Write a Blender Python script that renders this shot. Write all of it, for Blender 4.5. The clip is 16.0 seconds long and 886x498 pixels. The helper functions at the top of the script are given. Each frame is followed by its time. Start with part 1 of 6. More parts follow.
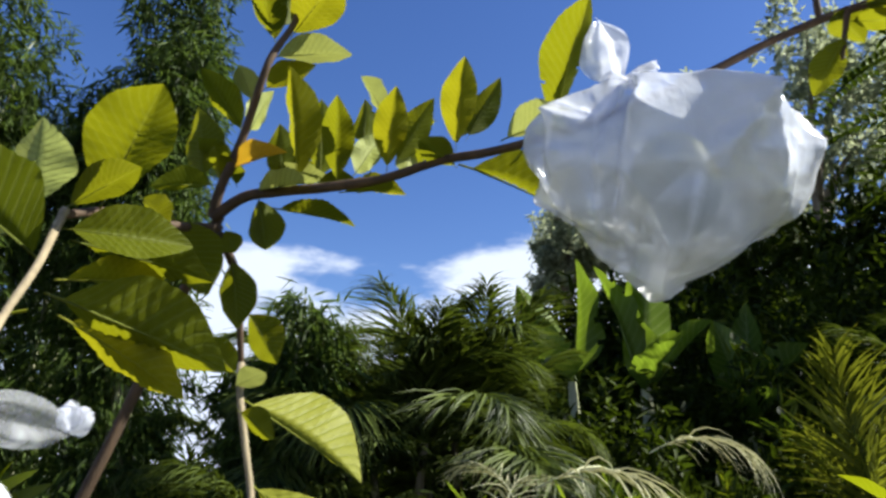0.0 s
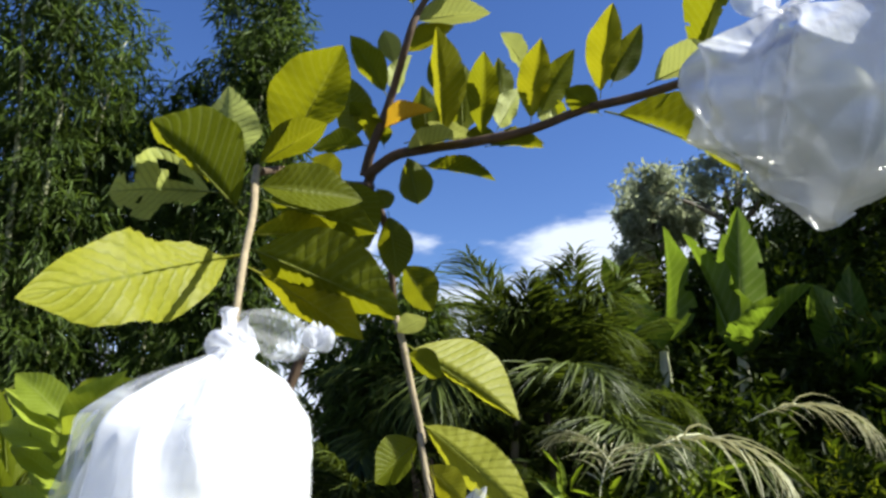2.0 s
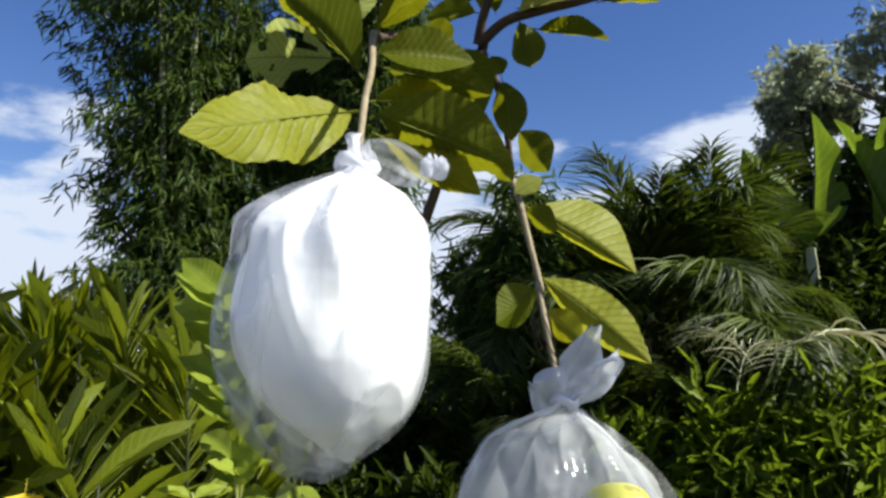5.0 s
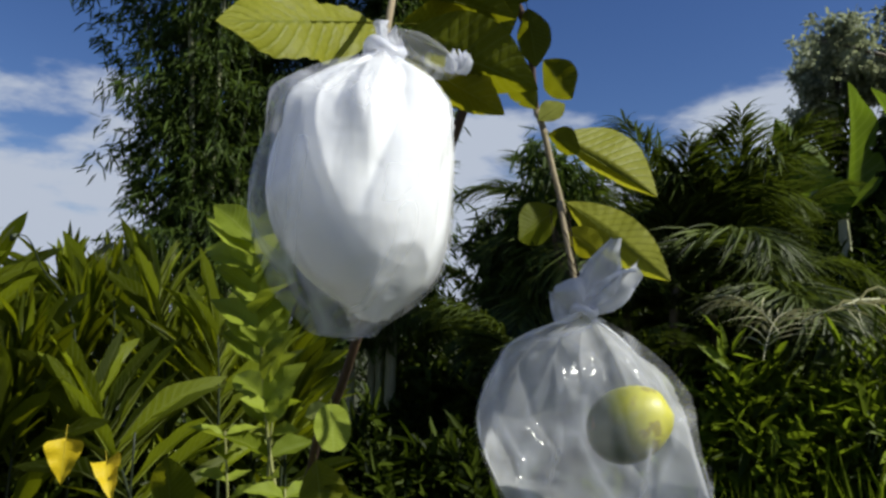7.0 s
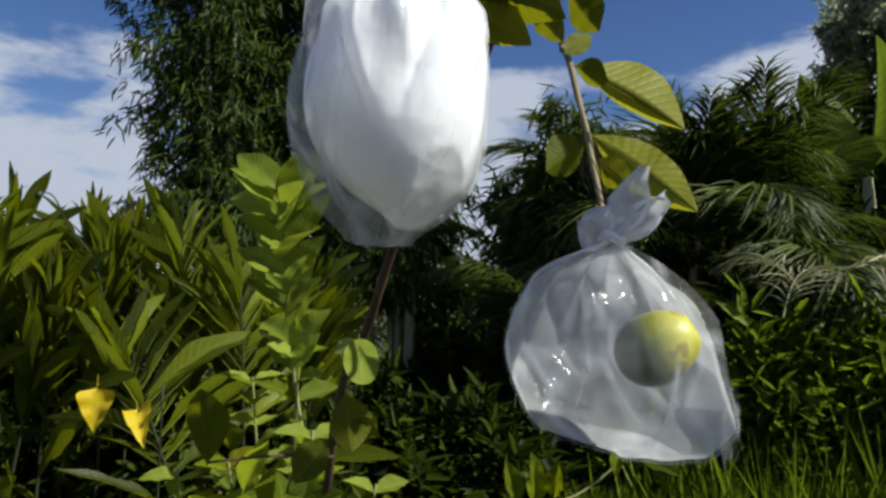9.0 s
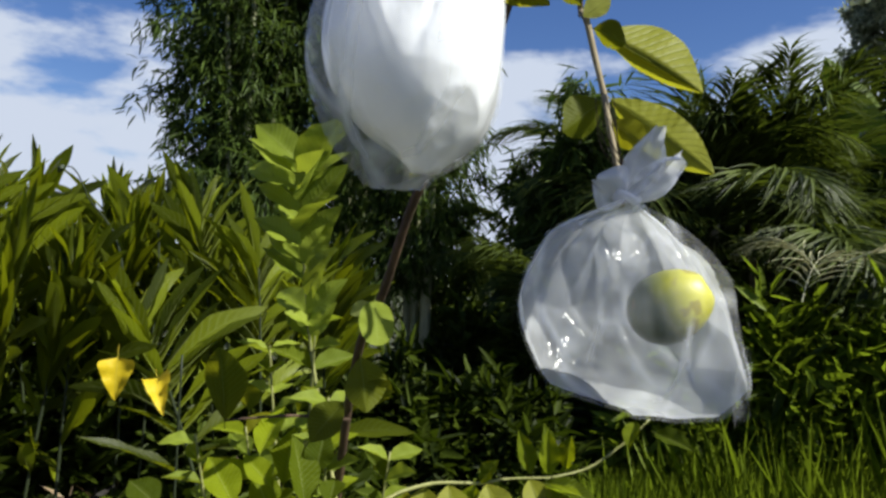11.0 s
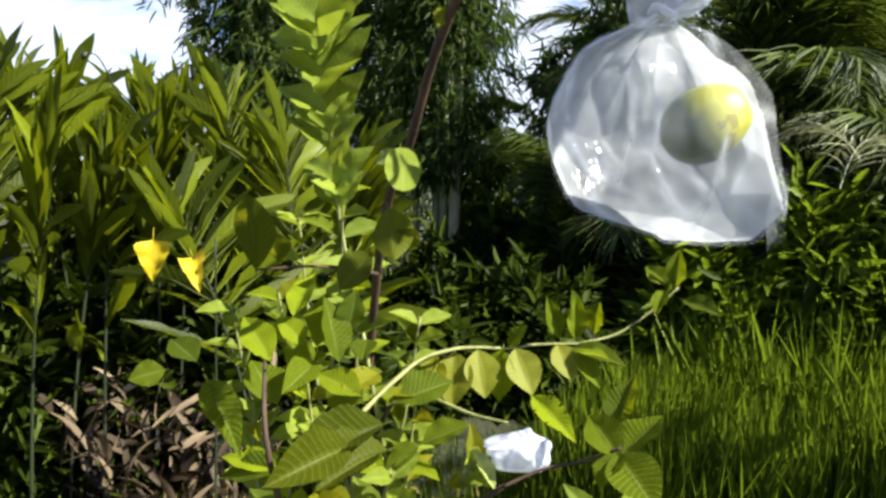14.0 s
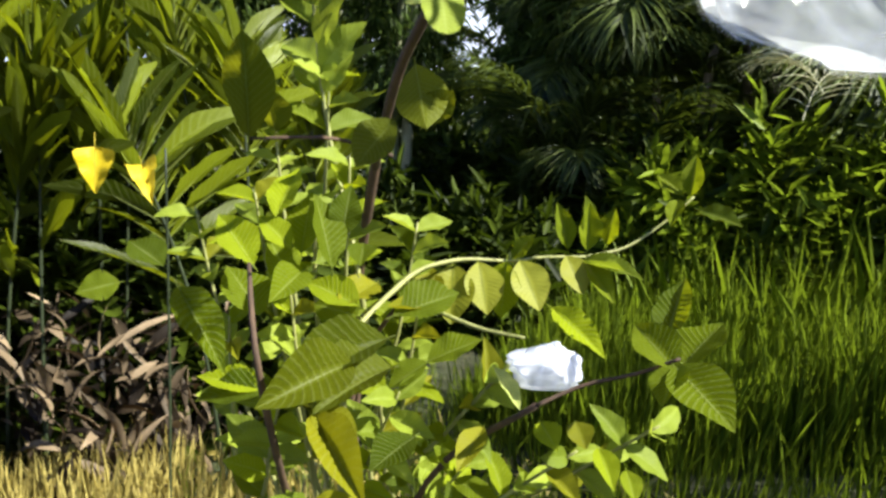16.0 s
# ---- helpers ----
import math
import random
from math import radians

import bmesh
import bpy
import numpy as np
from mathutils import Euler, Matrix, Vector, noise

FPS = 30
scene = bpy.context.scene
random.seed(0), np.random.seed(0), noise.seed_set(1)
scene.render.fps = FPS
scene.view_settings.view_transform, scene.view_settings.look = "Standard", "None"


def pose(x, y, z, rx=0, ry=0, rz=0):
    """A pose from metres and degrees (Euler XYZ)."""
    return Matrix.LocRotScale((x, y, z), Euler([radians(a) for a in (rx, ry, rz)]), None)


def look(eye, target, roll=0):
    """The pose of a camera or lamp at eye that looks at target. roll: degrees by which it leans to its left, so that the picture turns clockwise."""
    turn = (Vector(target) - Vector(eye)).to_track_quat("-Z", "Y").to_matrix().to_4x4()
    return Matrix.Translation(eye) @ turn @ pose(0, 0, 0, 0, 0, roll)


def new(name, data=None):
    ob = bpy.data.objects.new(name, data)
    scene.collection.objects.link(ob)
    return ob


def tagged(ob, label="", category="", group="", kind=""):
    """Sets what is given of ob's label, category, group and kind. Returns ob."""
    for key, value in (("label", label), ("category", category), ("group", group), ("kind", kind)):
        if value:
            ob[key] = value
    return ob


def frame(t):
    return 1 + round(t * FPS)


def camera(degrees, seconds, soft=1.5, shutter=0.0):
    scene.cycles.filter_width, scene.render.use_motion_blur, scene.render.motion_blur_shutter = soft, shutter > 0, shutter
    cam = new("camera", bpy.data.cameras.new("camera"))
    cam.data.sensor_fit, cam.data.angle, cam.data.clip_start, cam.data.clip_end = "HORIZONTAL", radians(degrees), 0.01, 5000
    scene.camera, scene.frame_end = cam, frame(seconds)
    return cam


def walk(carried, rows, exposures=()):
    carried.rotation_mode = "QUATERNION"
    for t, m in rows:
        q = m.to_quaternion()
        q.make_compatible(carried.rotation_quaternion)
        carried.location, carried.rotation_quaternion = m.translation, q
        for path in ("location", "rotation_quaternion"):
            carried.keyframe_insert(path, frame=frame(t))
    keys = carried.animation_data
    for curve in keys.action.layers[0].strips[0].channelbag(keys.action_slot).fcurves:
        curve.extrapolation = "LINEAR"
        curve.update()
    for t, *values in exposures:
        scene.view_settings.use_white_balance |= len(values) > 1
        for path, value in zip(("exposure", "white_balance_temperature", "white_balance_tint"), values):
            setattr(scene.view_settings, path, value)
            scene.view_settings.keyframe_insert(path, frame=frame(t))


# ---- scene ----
EXPOSURE = 1.10
cam = camera(63.6, 16.0, soft=2.8, shutter=0.5)
PATH = [
    (0, (0.177, 0.035, 1.686), (-0.053, 1.922, 2.308), 1.1),
    (0.5, (0.157, 0.028, 1.679), (-0.126, 1.905, 2.307), 1.2),
    (1, (0.141, 0.017, 1.670), (-0.206, 1.892, 2.275), 0.9),
    (1.5, (0.128, 0.015, 1.665), (-0.269, 1.888, 2.245), 0.6),
    (2, (0.119, 0.005, 1.653), (-0.330, 1.873, 2.208), 0.8),
    (2.5, (0.114, 0.010, 1.647), (-0.393, 1.875, 2.159), 1.1),
    (3, (0.109, 0.011, 1.638), (-0.474, 1.867, 2.100), -0.3),
    (3.5, (0.110, 0.004, 1.632), (-0.529, 1.852, 2.054), -0.9),
    (4, (0.117, -0.001, 1.618), (-0.582, 1.829, 2.024), -0.8),
    (4.2, (0.126, -0.004, 1.617), (-0.598, 1.824, 1.981), -0.3),
    (6.3, (0.139, -0.013, 1.571), (-0.709, 1.781, 1.826), 0.7),
    (6.5, (0.139, -0.013, 1.567), (-0.707, 1.784, 1.803), 0.9),
    (7, (0.143, -0.021, 1.554), (-0.725, 1.766, 1.780), 1.4),
    (7.5, (0.143, -0.023, 1.551), (-0.755, 1.754, 1.744), 1.0),
    (8, (0.138, -0.022, 1.543), (-0.764, 1.756, 1.701), 0.7),
    (8.5, (0.137, -0.023, 1.533), (-0.769, 1.755, 1.672), 0.9),
    (9, (0.137, -0.028, 1.526), (-0.776, 1.747, 1.648), 1.2),
    (11.5, (0.141, -0.031, 1.500), (-0.817, 1.724, 1.541), 1.8),
    (12, (0.139, -0.026, 1.492), (-0.814, 1.732, 1.467), 1.3),
    (12.5, (0.138, -0.025, 1.476), (-0.831, 1.722, 1.402), 1.4),
    (13, (0.142, -0.014, 1.466), (-0.818, 1.736, 1.340), 1.2),
    (13.5, (0.145, -0.020, 1.452), (-0.845, 1.711, 1.294), 2.1),
    (14, (0.140, -0.021, 1.446), (-0.874, 1.691, 1.242), 1.2),
    (14.5, (0.120, -0.009, 1.426), (-0.871, 1.709, 1.170), 2.9),
    (15, (0.085, 0.007, 1.398), (-0.895, 1.730, 1.130), 3.6),
    (15.5, (0.044, 0.033, 1.383), (-0.890, 1.774, 1.072), 2.0),
    (16, (-0.007, 0.057, 1.364), (-0.866, 1.825, 0.996), 2.5),
]
walk(cam, [(t, look(eye, aim, lean)) for t, eye, aim, lean in PATH], [(t, EXPOSURE + e) for t, e in ((0, 0.2), (2, 0.2), (4, 0.2), (6.5, -0.76), (9, -0.72), (11.3, -0.28), (12.5, 0.1), (14, 0.4), (16, 0.6))])

# ---- sky and sun ----
SUN_TO = Vector((0.71, 0.06, 0.66)).normalized()
world = bpy.data.worlds.new("world")
scene.world = world
world.use_nodes = True


def sky_world():
    nt = world.node_tree
    nt.nodes.clear()
    out = nt.nodes.new("ShaderNodeOutputWorld")
    sky = nt.nodes.new("ShaderNodeTexSky")
    sky.sky_type = "NISHITA"
    sky.sun_disc = False
    sky.sun_elevation = math.asin(SUN_TO.z)
    sky.sun_rotation = math.atan2(SUN_TO.x, SUN_TO.y)
    sky.air_density, sky.dust_density, sky.ozone_density = 1.0, 0.3, 3.0
    back = nt.nodes.new("ShaderNodeBackground")
    back.inputs["Strength"].default_value = 0.048
    # deepen the blue a little
    hue = nt.nodes.new("ShaderNodeHueSaturation")
    hue.inputs["Saturation"].default_value = 1.22
    hue.inputs["Hue"].default_value = 0.515
    hue.inputs["Value"].default_value = 1.4
    nt.links.new(sky.outputs[0], hue.inputs["Color"])
    # cumulus low over the trees, all round the horizon
    co = nt.nodes.new("ShaderNodeTexCoord")
    sep = nt.nodes.new("ShaderNodeSeparateXYZ")
    nt.links.new(co.outputs["Generated"], sep.inputs[0])
    mp = nt.nodes.new("ShaderNodeMapping")
    mp.inputs["Location"].default_value = (3.1, 0.4, 0.0)
    mp.inputs["Scale"].default_value = (2.6, 2.6, 6.5)
    nt.links.new(co.outputs["Generated"], mp.inputs["Vector"])
    no = nt.nodes.new("ShaderNodeTexNoise")
    no.inputs["Scale"].default_value, no.inputs["Detail"].default_value, no.inputs["Roughness"].default_value = 1.0, 7.0, 0.55
    nt.links.new(mp.outputs[0], no.inputs["Vector"])
    fall = nt.nodes.new("ShaderNodeMapRange")
    fall.inputs["From Min"].default_value, fall.inputs["From Max"].default_value = 0.285, 0.385
    fall.inputs["To Min"].default_value, fall.inputs["To Max"].default_value = 0.10, -0.20
    nt.links.new(sep.outputs["Z"], fall.inputs["Value"])
    add = nt.nodes.new("ShaderNodeMath")
    nt.links.new(no.outputs[0], add.inputs[0])
    nt.links.new(fall.outputs[0], add.inputs[1])
    ramp = nt.nodes.new("ShaderNodeMapRange")
    ramp.interpolation_type = "SMOOTHSTEP"
    ramp.inputs["From Min"].default_value, ramp.inputs["From Max"].default_value = 0.48, 0.58
    nt.links.new(add.outputs[0], ramp.inputs["Value"])
    mix = nt.nodes.new("ShaderNodeMix")
    mix.data_type = "RGBA"
    nt.links.new(ramp.outputs[0], mix.inputs["Factor"])
    nt.links.new(hue.outputs[0], mix.inputs[6])
    mix.inputs[7].default_value = (7.8, 8.7, 10.4, 1)
    nt.links.new(mix.outputs[2], back.inputs["Color"])
    nt.links.new(back.outputs[0], out.inputs[0])


sky_world()
sun = new("sun", bpy.data.lights.new("sun", "SUN"))
sun.data.energy, sun.data.angle, sun.data.color = 5.0, radians(0.55), (0.97, 0.97, 0.86)
sun.matrix_world = look(SUN_TO * 30, (0, 0, 0))

# ---- materials ----
def nodes_of(name):
    m = bpy.data.materials.new(name)
    m.use_nodes = True
    nt = m.node_tree
    nt.nodes.clear()
    return m, nt, nt.nodes.new("ShaderNodeOutputMaterial")


def wire(nt, a, b):
    nt.links.new(a, b)


def math_node(nt, op, a, b=None, c=None):
    n = nt.nodes.new("ShaderNodeMath")
    n.operation = op
    for i, v in enumerate((a, b, c)):
        if v is None:
            continue
        if isinstance(v, (int, float)):
            n.inputs[i].default_value = v
        else:
            wire(nt, v, n.inputs[i])
    return n.outputs[0]


def mix_color(nt, fac, a, b, mode="MIX"):
    n = nt.nodes.new("ShaderNodeMix")
    n.data_type, n.blend_type = "RGBA", mode
    for i, v in ((0, fac), (6, a), (7, b)):
        if isinstance(v, (int, float)):
            n.inputs[i].default_value = v
        elif isinstance(v, tuple):
            n.inputs[i].default_value = (*v, 1)
        else:
            wire(nt, v, n.inputs[i])
    return n.outputs[2]


def noise_node(nt, vec, scale, detail=4, rough=0.55):
    n = nt.nodes.new("ShaderNodeTexNoise")
    n.inputs["Scale"].default_value, n.inputs["Detail"].default_value, n.inputs["Roughness"].default_value = scale, detail, rough
    wire(nt, vec, n.inputs["Vector"])
    return n.outputs[0]


def leaf_material(name, dark, light, glow, through_share=0.4, gloss=0.45, veins=0.0, spread=0.5, spots=0.0, island=False, vein_tint=(0.5, 0.55, 0.2), shine=0.22, bias=1.0):
    """Leaf blade: waxy upper layer over a sheet that lets light through; side veins run from the midrib by the leaf's own length and width."""
    m, nt, out = nodes_of(name)
    geo = nt.nodes.new("ShaderNodeNewGeometry")
    info = nt.nodes.new("ShaderNodeObjectInfo")
    co = nt.nodes.new("ShaderNodeTexCoord")
    rnd = geo.outputs["Random Per Island"] if island else info.outputs["Random"]
    col = mix_color(nt, math_node(nt, "POWER", rnd, bias), dark, light)
    n1 = noise_node(nt, co.outputs["Object"], 28.0, 5)
    n1c = math_node(nt, "MULTIPLY_ADD", n1, spread * 1.6, 1.0 - spread * 0.8)
    tone = nt.nodes.new("ShaderNodeHueSaturation")
    wire(nt, col, tone.inputs["Color"])
    wire(nt, n1c, tone.inputs["Value"])
    col = tone.outputs[0]
    normal = None
    if veins > 0:
        sep = nt.nodes.new("ShaderNodeSeparateXYZ")
        wire(nt, co.outputs["UV"], sep.inputs[0])
        side = math_node(nt, "ABSOLUTE", math_node(nt, "MULTIPLY_ADD", sep.outputs[1], 2.0, -1.0))
        run = math_node(nt, "MULTIPLY_ADD", side, -2.4, math_node(nt, "MULTIPLY", sep.outputs[0], 13.0))
        wave = math_node(nt, "POWER", math_node(nt, "MULTIPLY_ADD", math_node(nt, "SINE", math_node(nt, "MULTIPLY", run, 6.2832)), 0.5, 0.5), 5.0)
        rib = math_node(nt, "LESS_THAN", side, 0.035)
        line = math_node(nt, "MAXIMUM", math_node(nt, "MULTIPLY", wave, 0.55), rib)
        col = mix_color(nt, math_node(nt, "MULTIPLY", line, veins), col, vein_tint)
        fine = noise_node(nt, co.outputs["UV"], 60.0, 3)
        bump = nt.nodes.new("ShaderNodeBump")
        bump.inputs["Strength"].default_value, bump.inputs["Distance"].default_value = 0.35, 0.002
        wire(nt, math_node(nt, "MULTIPLY_ADD", fine, 0.25, line), bump.inputs["Height"])
        normal = bump.outputs[0]
    if spots > 0:
        s = noise_node(nt, co.outputs["Object"], 60.0, 2)
        col = mix_color(nt, math_node(nt, "MULTIPLY", math_node(nt, "GREATER_THAN", s, 0.68), spots), col, (0.12, 0.07, 0.02))
    p = nt.nodes.new("ShaderNodeBsdfPrincipled")
    p.inputs["Roughness"].default_value = gloss
    p.inputs["Specular IOR Level"].default_value = shine
    wire(nt, col, p.inputs["Base Color"])
    tr = nt.nodes.new("ShaderNodeBsdfTranslucent")
    wire(nt, mix_color(nt, 0.65, col, glow), tr.inputs["Color"])
    if normal is not None:
        wire(nt, normal, p.inputs["Normal"])
    mx = nt.nodes.new("ShaderNodeMixShader")
    mx.inputs[0].default_value = through_share
    wire(nt, p.outputs[0], mx.inputs[1])
    wire(nt, tr.outputs[0], mx.inputs[2])
    wire(nt, mx.outputs[0], out.inputs[0])
    return m


def bark_material(name, a, b, scale=40.0, rough=0.8, stretch=0.25):
    m, nt, out = nodes_of(name)
    co = nt.nodes.new("ShaderNodeTexCoord")
    mp = nt.nodes.new("ShaderNodeMapping")
    mp.inputs["Scale"].default_value = (1, 1, stretch)
    wire(nt, co.outputs["Object"], mp.inputs[0])
    n1 = noise_node(nt, mp.outputs[0], scale, 6, 0.65)
    n2 = noise_node(nt, co.outputs["Object"], scale * 0.2, 3)
    f = math_node(nt, "MULTIPLY_ADD", n2, 0.7, math_node(nt, "MULTIPLY_ADD", n1, 1.4, -0.6))
    p = nt.nodes.new("ShaderNodeBsdfPrincipled")
    p.inputs["Roughness"].default_value = rough
    wire(nt, mix_color(nt, f, a, b), p.inputs["Base Color"])
    bump = nt.nodes.new("ShaderNodeBump")
    bump.inputs["Strength"].default_value, bump.inputs["Distance"].default_value = 0.6, 0.003
    wire(nt, n1, bump.inputs["Height"])
    wire(nt, bump.outputs[0], p.inputs["Normal"])
    wire(nt, p.outputs[0], out.inputs[0])
    return m


def plastic_material(name, clear, tint=(0.88, 0.89, 0.95), body=0.5, uneven=1.1, folds=0.5):
    """Thin milky plastic film: partly clear, partly scattering, with a soft shine."""
    m, nt, out = nodes_of(name)
    co = nt.nodes.new("ShaderNodeTexCoord")
    n1 = noise_node(nt, co.outputs["Object"], 14.0, 4)
    pull = nt.nodes.new("ShaderNodeMapping")
    pull.inputs["Scale"].default_value = (70, 70, 11)
    wire(nt, co.outputs["Object"], pull.inputs[0])
    n2 = noise_node(nt, pull.outputs[0], 1.0, 3)
    p = nt.nodes.new("ShaderNodeBsdfPrincipled")
    p.inputs["Base Color"].default_value = (*tint, 1)
    p.inputs["Roughness"].default_value = 0.13
    p.inputs["Specular IOR Level"].default_value = 0.9
    bump = nt.nodes.new("ShaderNodeBump")
    bump.inputs["Strength"].default_value, bump.inputs["Distance"].default_value = 0.5, 0.008
    cells = nt.nodes.new("ShaderNodeTexVoronoi")
    cells.inputs["Scale"].default_value = 26.0
    skew = nt.nodes.new("ShaderNodeMapping")
    skew.inputs["Scale"].default_value, skew.inputs["Rotation"].default_value = (1.0, 1.0, 0.55), (0.3, 0.5, 0.2)
    wire(nt, co.outputs["Object"], skew.inputs[0])
    wire(nt, skew.outputs[0], cells.inputs["Vector"])
    crumple = math_node(nt, "MULTIPLY_ADD", cells.outputs["Distance"], 0.9, n1)
    # film whitens along its sharp folds
    fold = nt.nodes.new("ShaderNodeTexVoronoi")
    fold.feature = "DISTANCE_TO_EDGE"
    fold.inputs["Scale"].default_value = 15.0
    drag = nt.nodes.new("ShaderNodeMapping")
    drag.inputs["Scale"].default_value, drag.inputs["Rotation"].default_value = (1.0, 1.0, 0.45), (0.2, -0.55, 0.4)
    wire(nt, co.outputs["Object"], drag.inputs[0])
    wire(nt, drag.outputs[0], fold.inputs["Vector"])
    ridge = math_node(nt, "MAXIMUM", math_node(nt, "MULTIPLY_ADD", fold.outputs["Distance"], -14.0, 1.0), 0.0)
    ridge = math_node(nt, "MULTIPLY", ridge, math_node(nt, "MAXIMUM", math_node(nt, "MULTIPLY_ADD", n1, 4.0, -1.6), 0.0))
    crumple = math_node(nt, "MULTIPLY_ADD", ridge, 0.25, crumple)
    wire(nt, math_node(nt, "MULTIPLY_ADD", n2, 0.35, crumple), bump.inputs["Height"])
    wire(nt, bump.outputs[0], p.inputs["Normal"])
    tr = nt.nodes.new("ShaderNodeBsdfTranslucent")
    tr.inputs["Color"].default_value = (*tint, 1)
    film = nt.nodes.new("ShaderNodeMixShader")
    film.inputs[0].default_value = body
    wire(nt, p.outputs[0], film.inputs[1])
    wire(nt, tr.outputs[0], film.inputs[2])
    tp = nt.nodes.new("ShaderNodeBsdfTransparent")
    patch = math_node(nt, "MULTIPLY_ADD", noise_node(nt, co.outputs["Object"], 12.0, 3), uneven, clear - uneven * 0.5)
    patch = math_node(nt, "MULTIPLY_ADD", ridge, -folds, patch)
    patchy = math_node(nt, "MINIMUM", math_node(nt, "MAXIMUM", patch, 0.03), 0.96)
    mx = nt.nodes.new("ShaderNodeMixShader")
    wire(nt, patchy, mx.inputs[0])
    wire(nt, film.outputs[0], mx.inputs[1])
    wire(nt, tp.outputs[0], mx.inputs[2])
    wire(nt, mx.outputs[0], out.inputs[0])
    return m


def soil_material():
    m, nt, out = nodes_of("soil_and_litter")
    co = nt.nodes.new("ShaderNodeTexCoord")
    n1 = noise_node(nt, co.outputs["Object"], 3.0, 8, 0.7)
    n2 = noise_node(nt, co.outputs["Object"], 35.0, 5, 0.7)
    far = noise_node(nt, co.outputs["Object"], 0.4, 4)
    c = mix_color(nt, n1, (0.016, 0.012, 0.007), (0.055, 0.042, 0.02))
    c = mix_color(nt, math_node(nt, "GREATER_THAN", n2, 0.58), c, (0.10, 0.075, 0.03))
    c = mix_color(nt, math_node(nt, "MULTIPLY_ADD", far, 1.6, -0.4), c, (0.035, 0.06, 0.012))
    p = nt.nodes.new("ShaderNodeBsdfPrincipled")
    p.inputs["Roughness"].default_value = 0.95
    wire(nt, c, p.inputs["Base Color"])
    bump = nt.nodes.new("ShaderNodeBump")
    bump.inputs["Strength"].default_value, bump.inputs["Distance"].default_value = 0.8, 0.03
    wire(nt, n2, bump.inputs["Height"])
    wire(nt, bump.outputs[0], p.inputs["Normal"])
    wire(nt, p.outputs[0], out.inputs[0])
    return m


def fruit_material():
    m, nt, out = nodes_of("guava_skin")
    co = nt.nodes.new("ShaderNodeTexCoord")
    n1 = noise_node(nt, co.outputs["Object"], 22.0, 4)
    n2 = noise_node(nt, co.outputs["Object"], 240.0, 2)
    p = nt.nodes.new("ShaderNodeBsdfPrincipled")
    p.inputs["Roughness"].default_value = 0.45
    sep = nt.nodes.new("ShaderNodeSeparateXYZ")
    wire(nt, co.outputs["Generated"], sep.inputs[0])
    # sunlit upper end and shaded lower end are put into the skin colour
    lit_side = math_node(nt, "MULTIPLY_ADD", n1, 0.9, math_node(nt, "MULTIPLY_ADD", sep.outputs[2], 2.2, -1.35))
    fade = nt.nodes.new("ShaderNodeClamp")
    wire(nt, lit_side, fade.inputs[0])
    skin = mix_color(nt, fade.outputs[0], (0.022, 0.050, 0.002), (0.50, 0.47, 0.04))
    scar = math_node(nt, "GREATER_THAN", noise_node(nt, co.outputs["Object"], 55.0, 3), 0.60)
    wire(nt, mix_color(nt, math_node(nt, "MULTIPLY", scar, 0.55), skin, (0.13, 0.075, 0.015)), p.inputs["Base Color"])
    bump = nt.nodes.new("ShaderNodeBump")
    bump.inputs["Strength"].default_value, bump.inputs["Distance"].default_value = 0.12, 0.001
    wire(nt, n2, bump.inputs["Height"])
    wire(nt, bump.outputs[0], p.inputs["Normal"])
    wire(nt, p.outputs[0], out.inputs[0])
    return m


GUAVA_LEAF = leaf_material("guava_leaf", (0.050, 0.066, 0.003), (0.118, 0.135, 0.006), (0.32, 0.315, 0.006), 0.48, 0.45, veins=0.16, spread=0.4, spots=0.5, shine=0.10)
# brighter copy of guava_leaf, with sunshine put into the leaf colour
SUNLIT_LEAF = leaf_material("guava_leaf_sunlit", (0.235, 0.24, 0.02), (0.275, 0.28, 0.03), (0.52, 0.50, 0.02), 0.42, 0.5, veins=0.55, spread=0.3, spots=0.3, vein_tint=(0.08, 0.11, 0.01))
GUAVA_YELLOW = leaf_material("guava_leaf_yellowing", (0.15, 0.155, 0.006), (0.205, 0.20, 0.008), (0.42, 0.385, 0.008), 0.45, 0.45, veins=0.15, spread=0.35, spots=0.6, shine=0.10)
ORANGE_LEAF = leaf_material("guava_leaf_turning", (0.48, 0.27, 0.015), (0.5, 0.3, 0.02), (0.75, 0.42, 0.02), 0.4, 0.5, veins=0.3, spread=0.4, spots=0.8)
PALE_LEAF = leaf_material("guava_leaf_pale", (0.31, 0.34, 0.08), (0.36, 0.39, 0.11), (0.55, 0.57, 0.14), 0.25, 0.5, veins=0.7, spread=0.3, spots=0.4, vein_tint=(0.07, 0.10, 0.02))
SAPLING_LEAF = leaf_material("sapling_leaf", (0.030, 0.050, 0.001), (0.23, 0.28, 0.005), (0.50, 0.55, 0.005), 0.42, 0.6, veins=0.22, spread=0.4, spots=0.3, shine=0.05, bias=1.1)
# lighter copy of sapling_leaf: sunlight on these leaves is put into the colour
LIT_LEAF = leaf_material("lit_guava_leaf", (0.12, 0.16, 0.012), (0.27, 0.33, 0.035), (0.46, 0.52, 0.03), 0.4, 0.5, veins=0.2, spread=0.35, spots=0.3, shine=0.14)
GINGER_LEAF = leaf_material("ginger_leaf", (0.010, 0.018, 0.001), (0.17, 0.205, 0.006), (0.38, 0.42, 0.006), 0.40, 0.36, veins=0.15, spread=0.6, spots=0.3, shine=0.13, bias=1.35)
YELLOW_LEAF = leaf_material("dead_yellow_leaf", (0.62, 0.45, 0.01), (0.68, 0.5, 0.02), (0.8, 0.55, 0.02), 0.35, 0.5, veins=0.2, spread=0.25, spots=0.4)
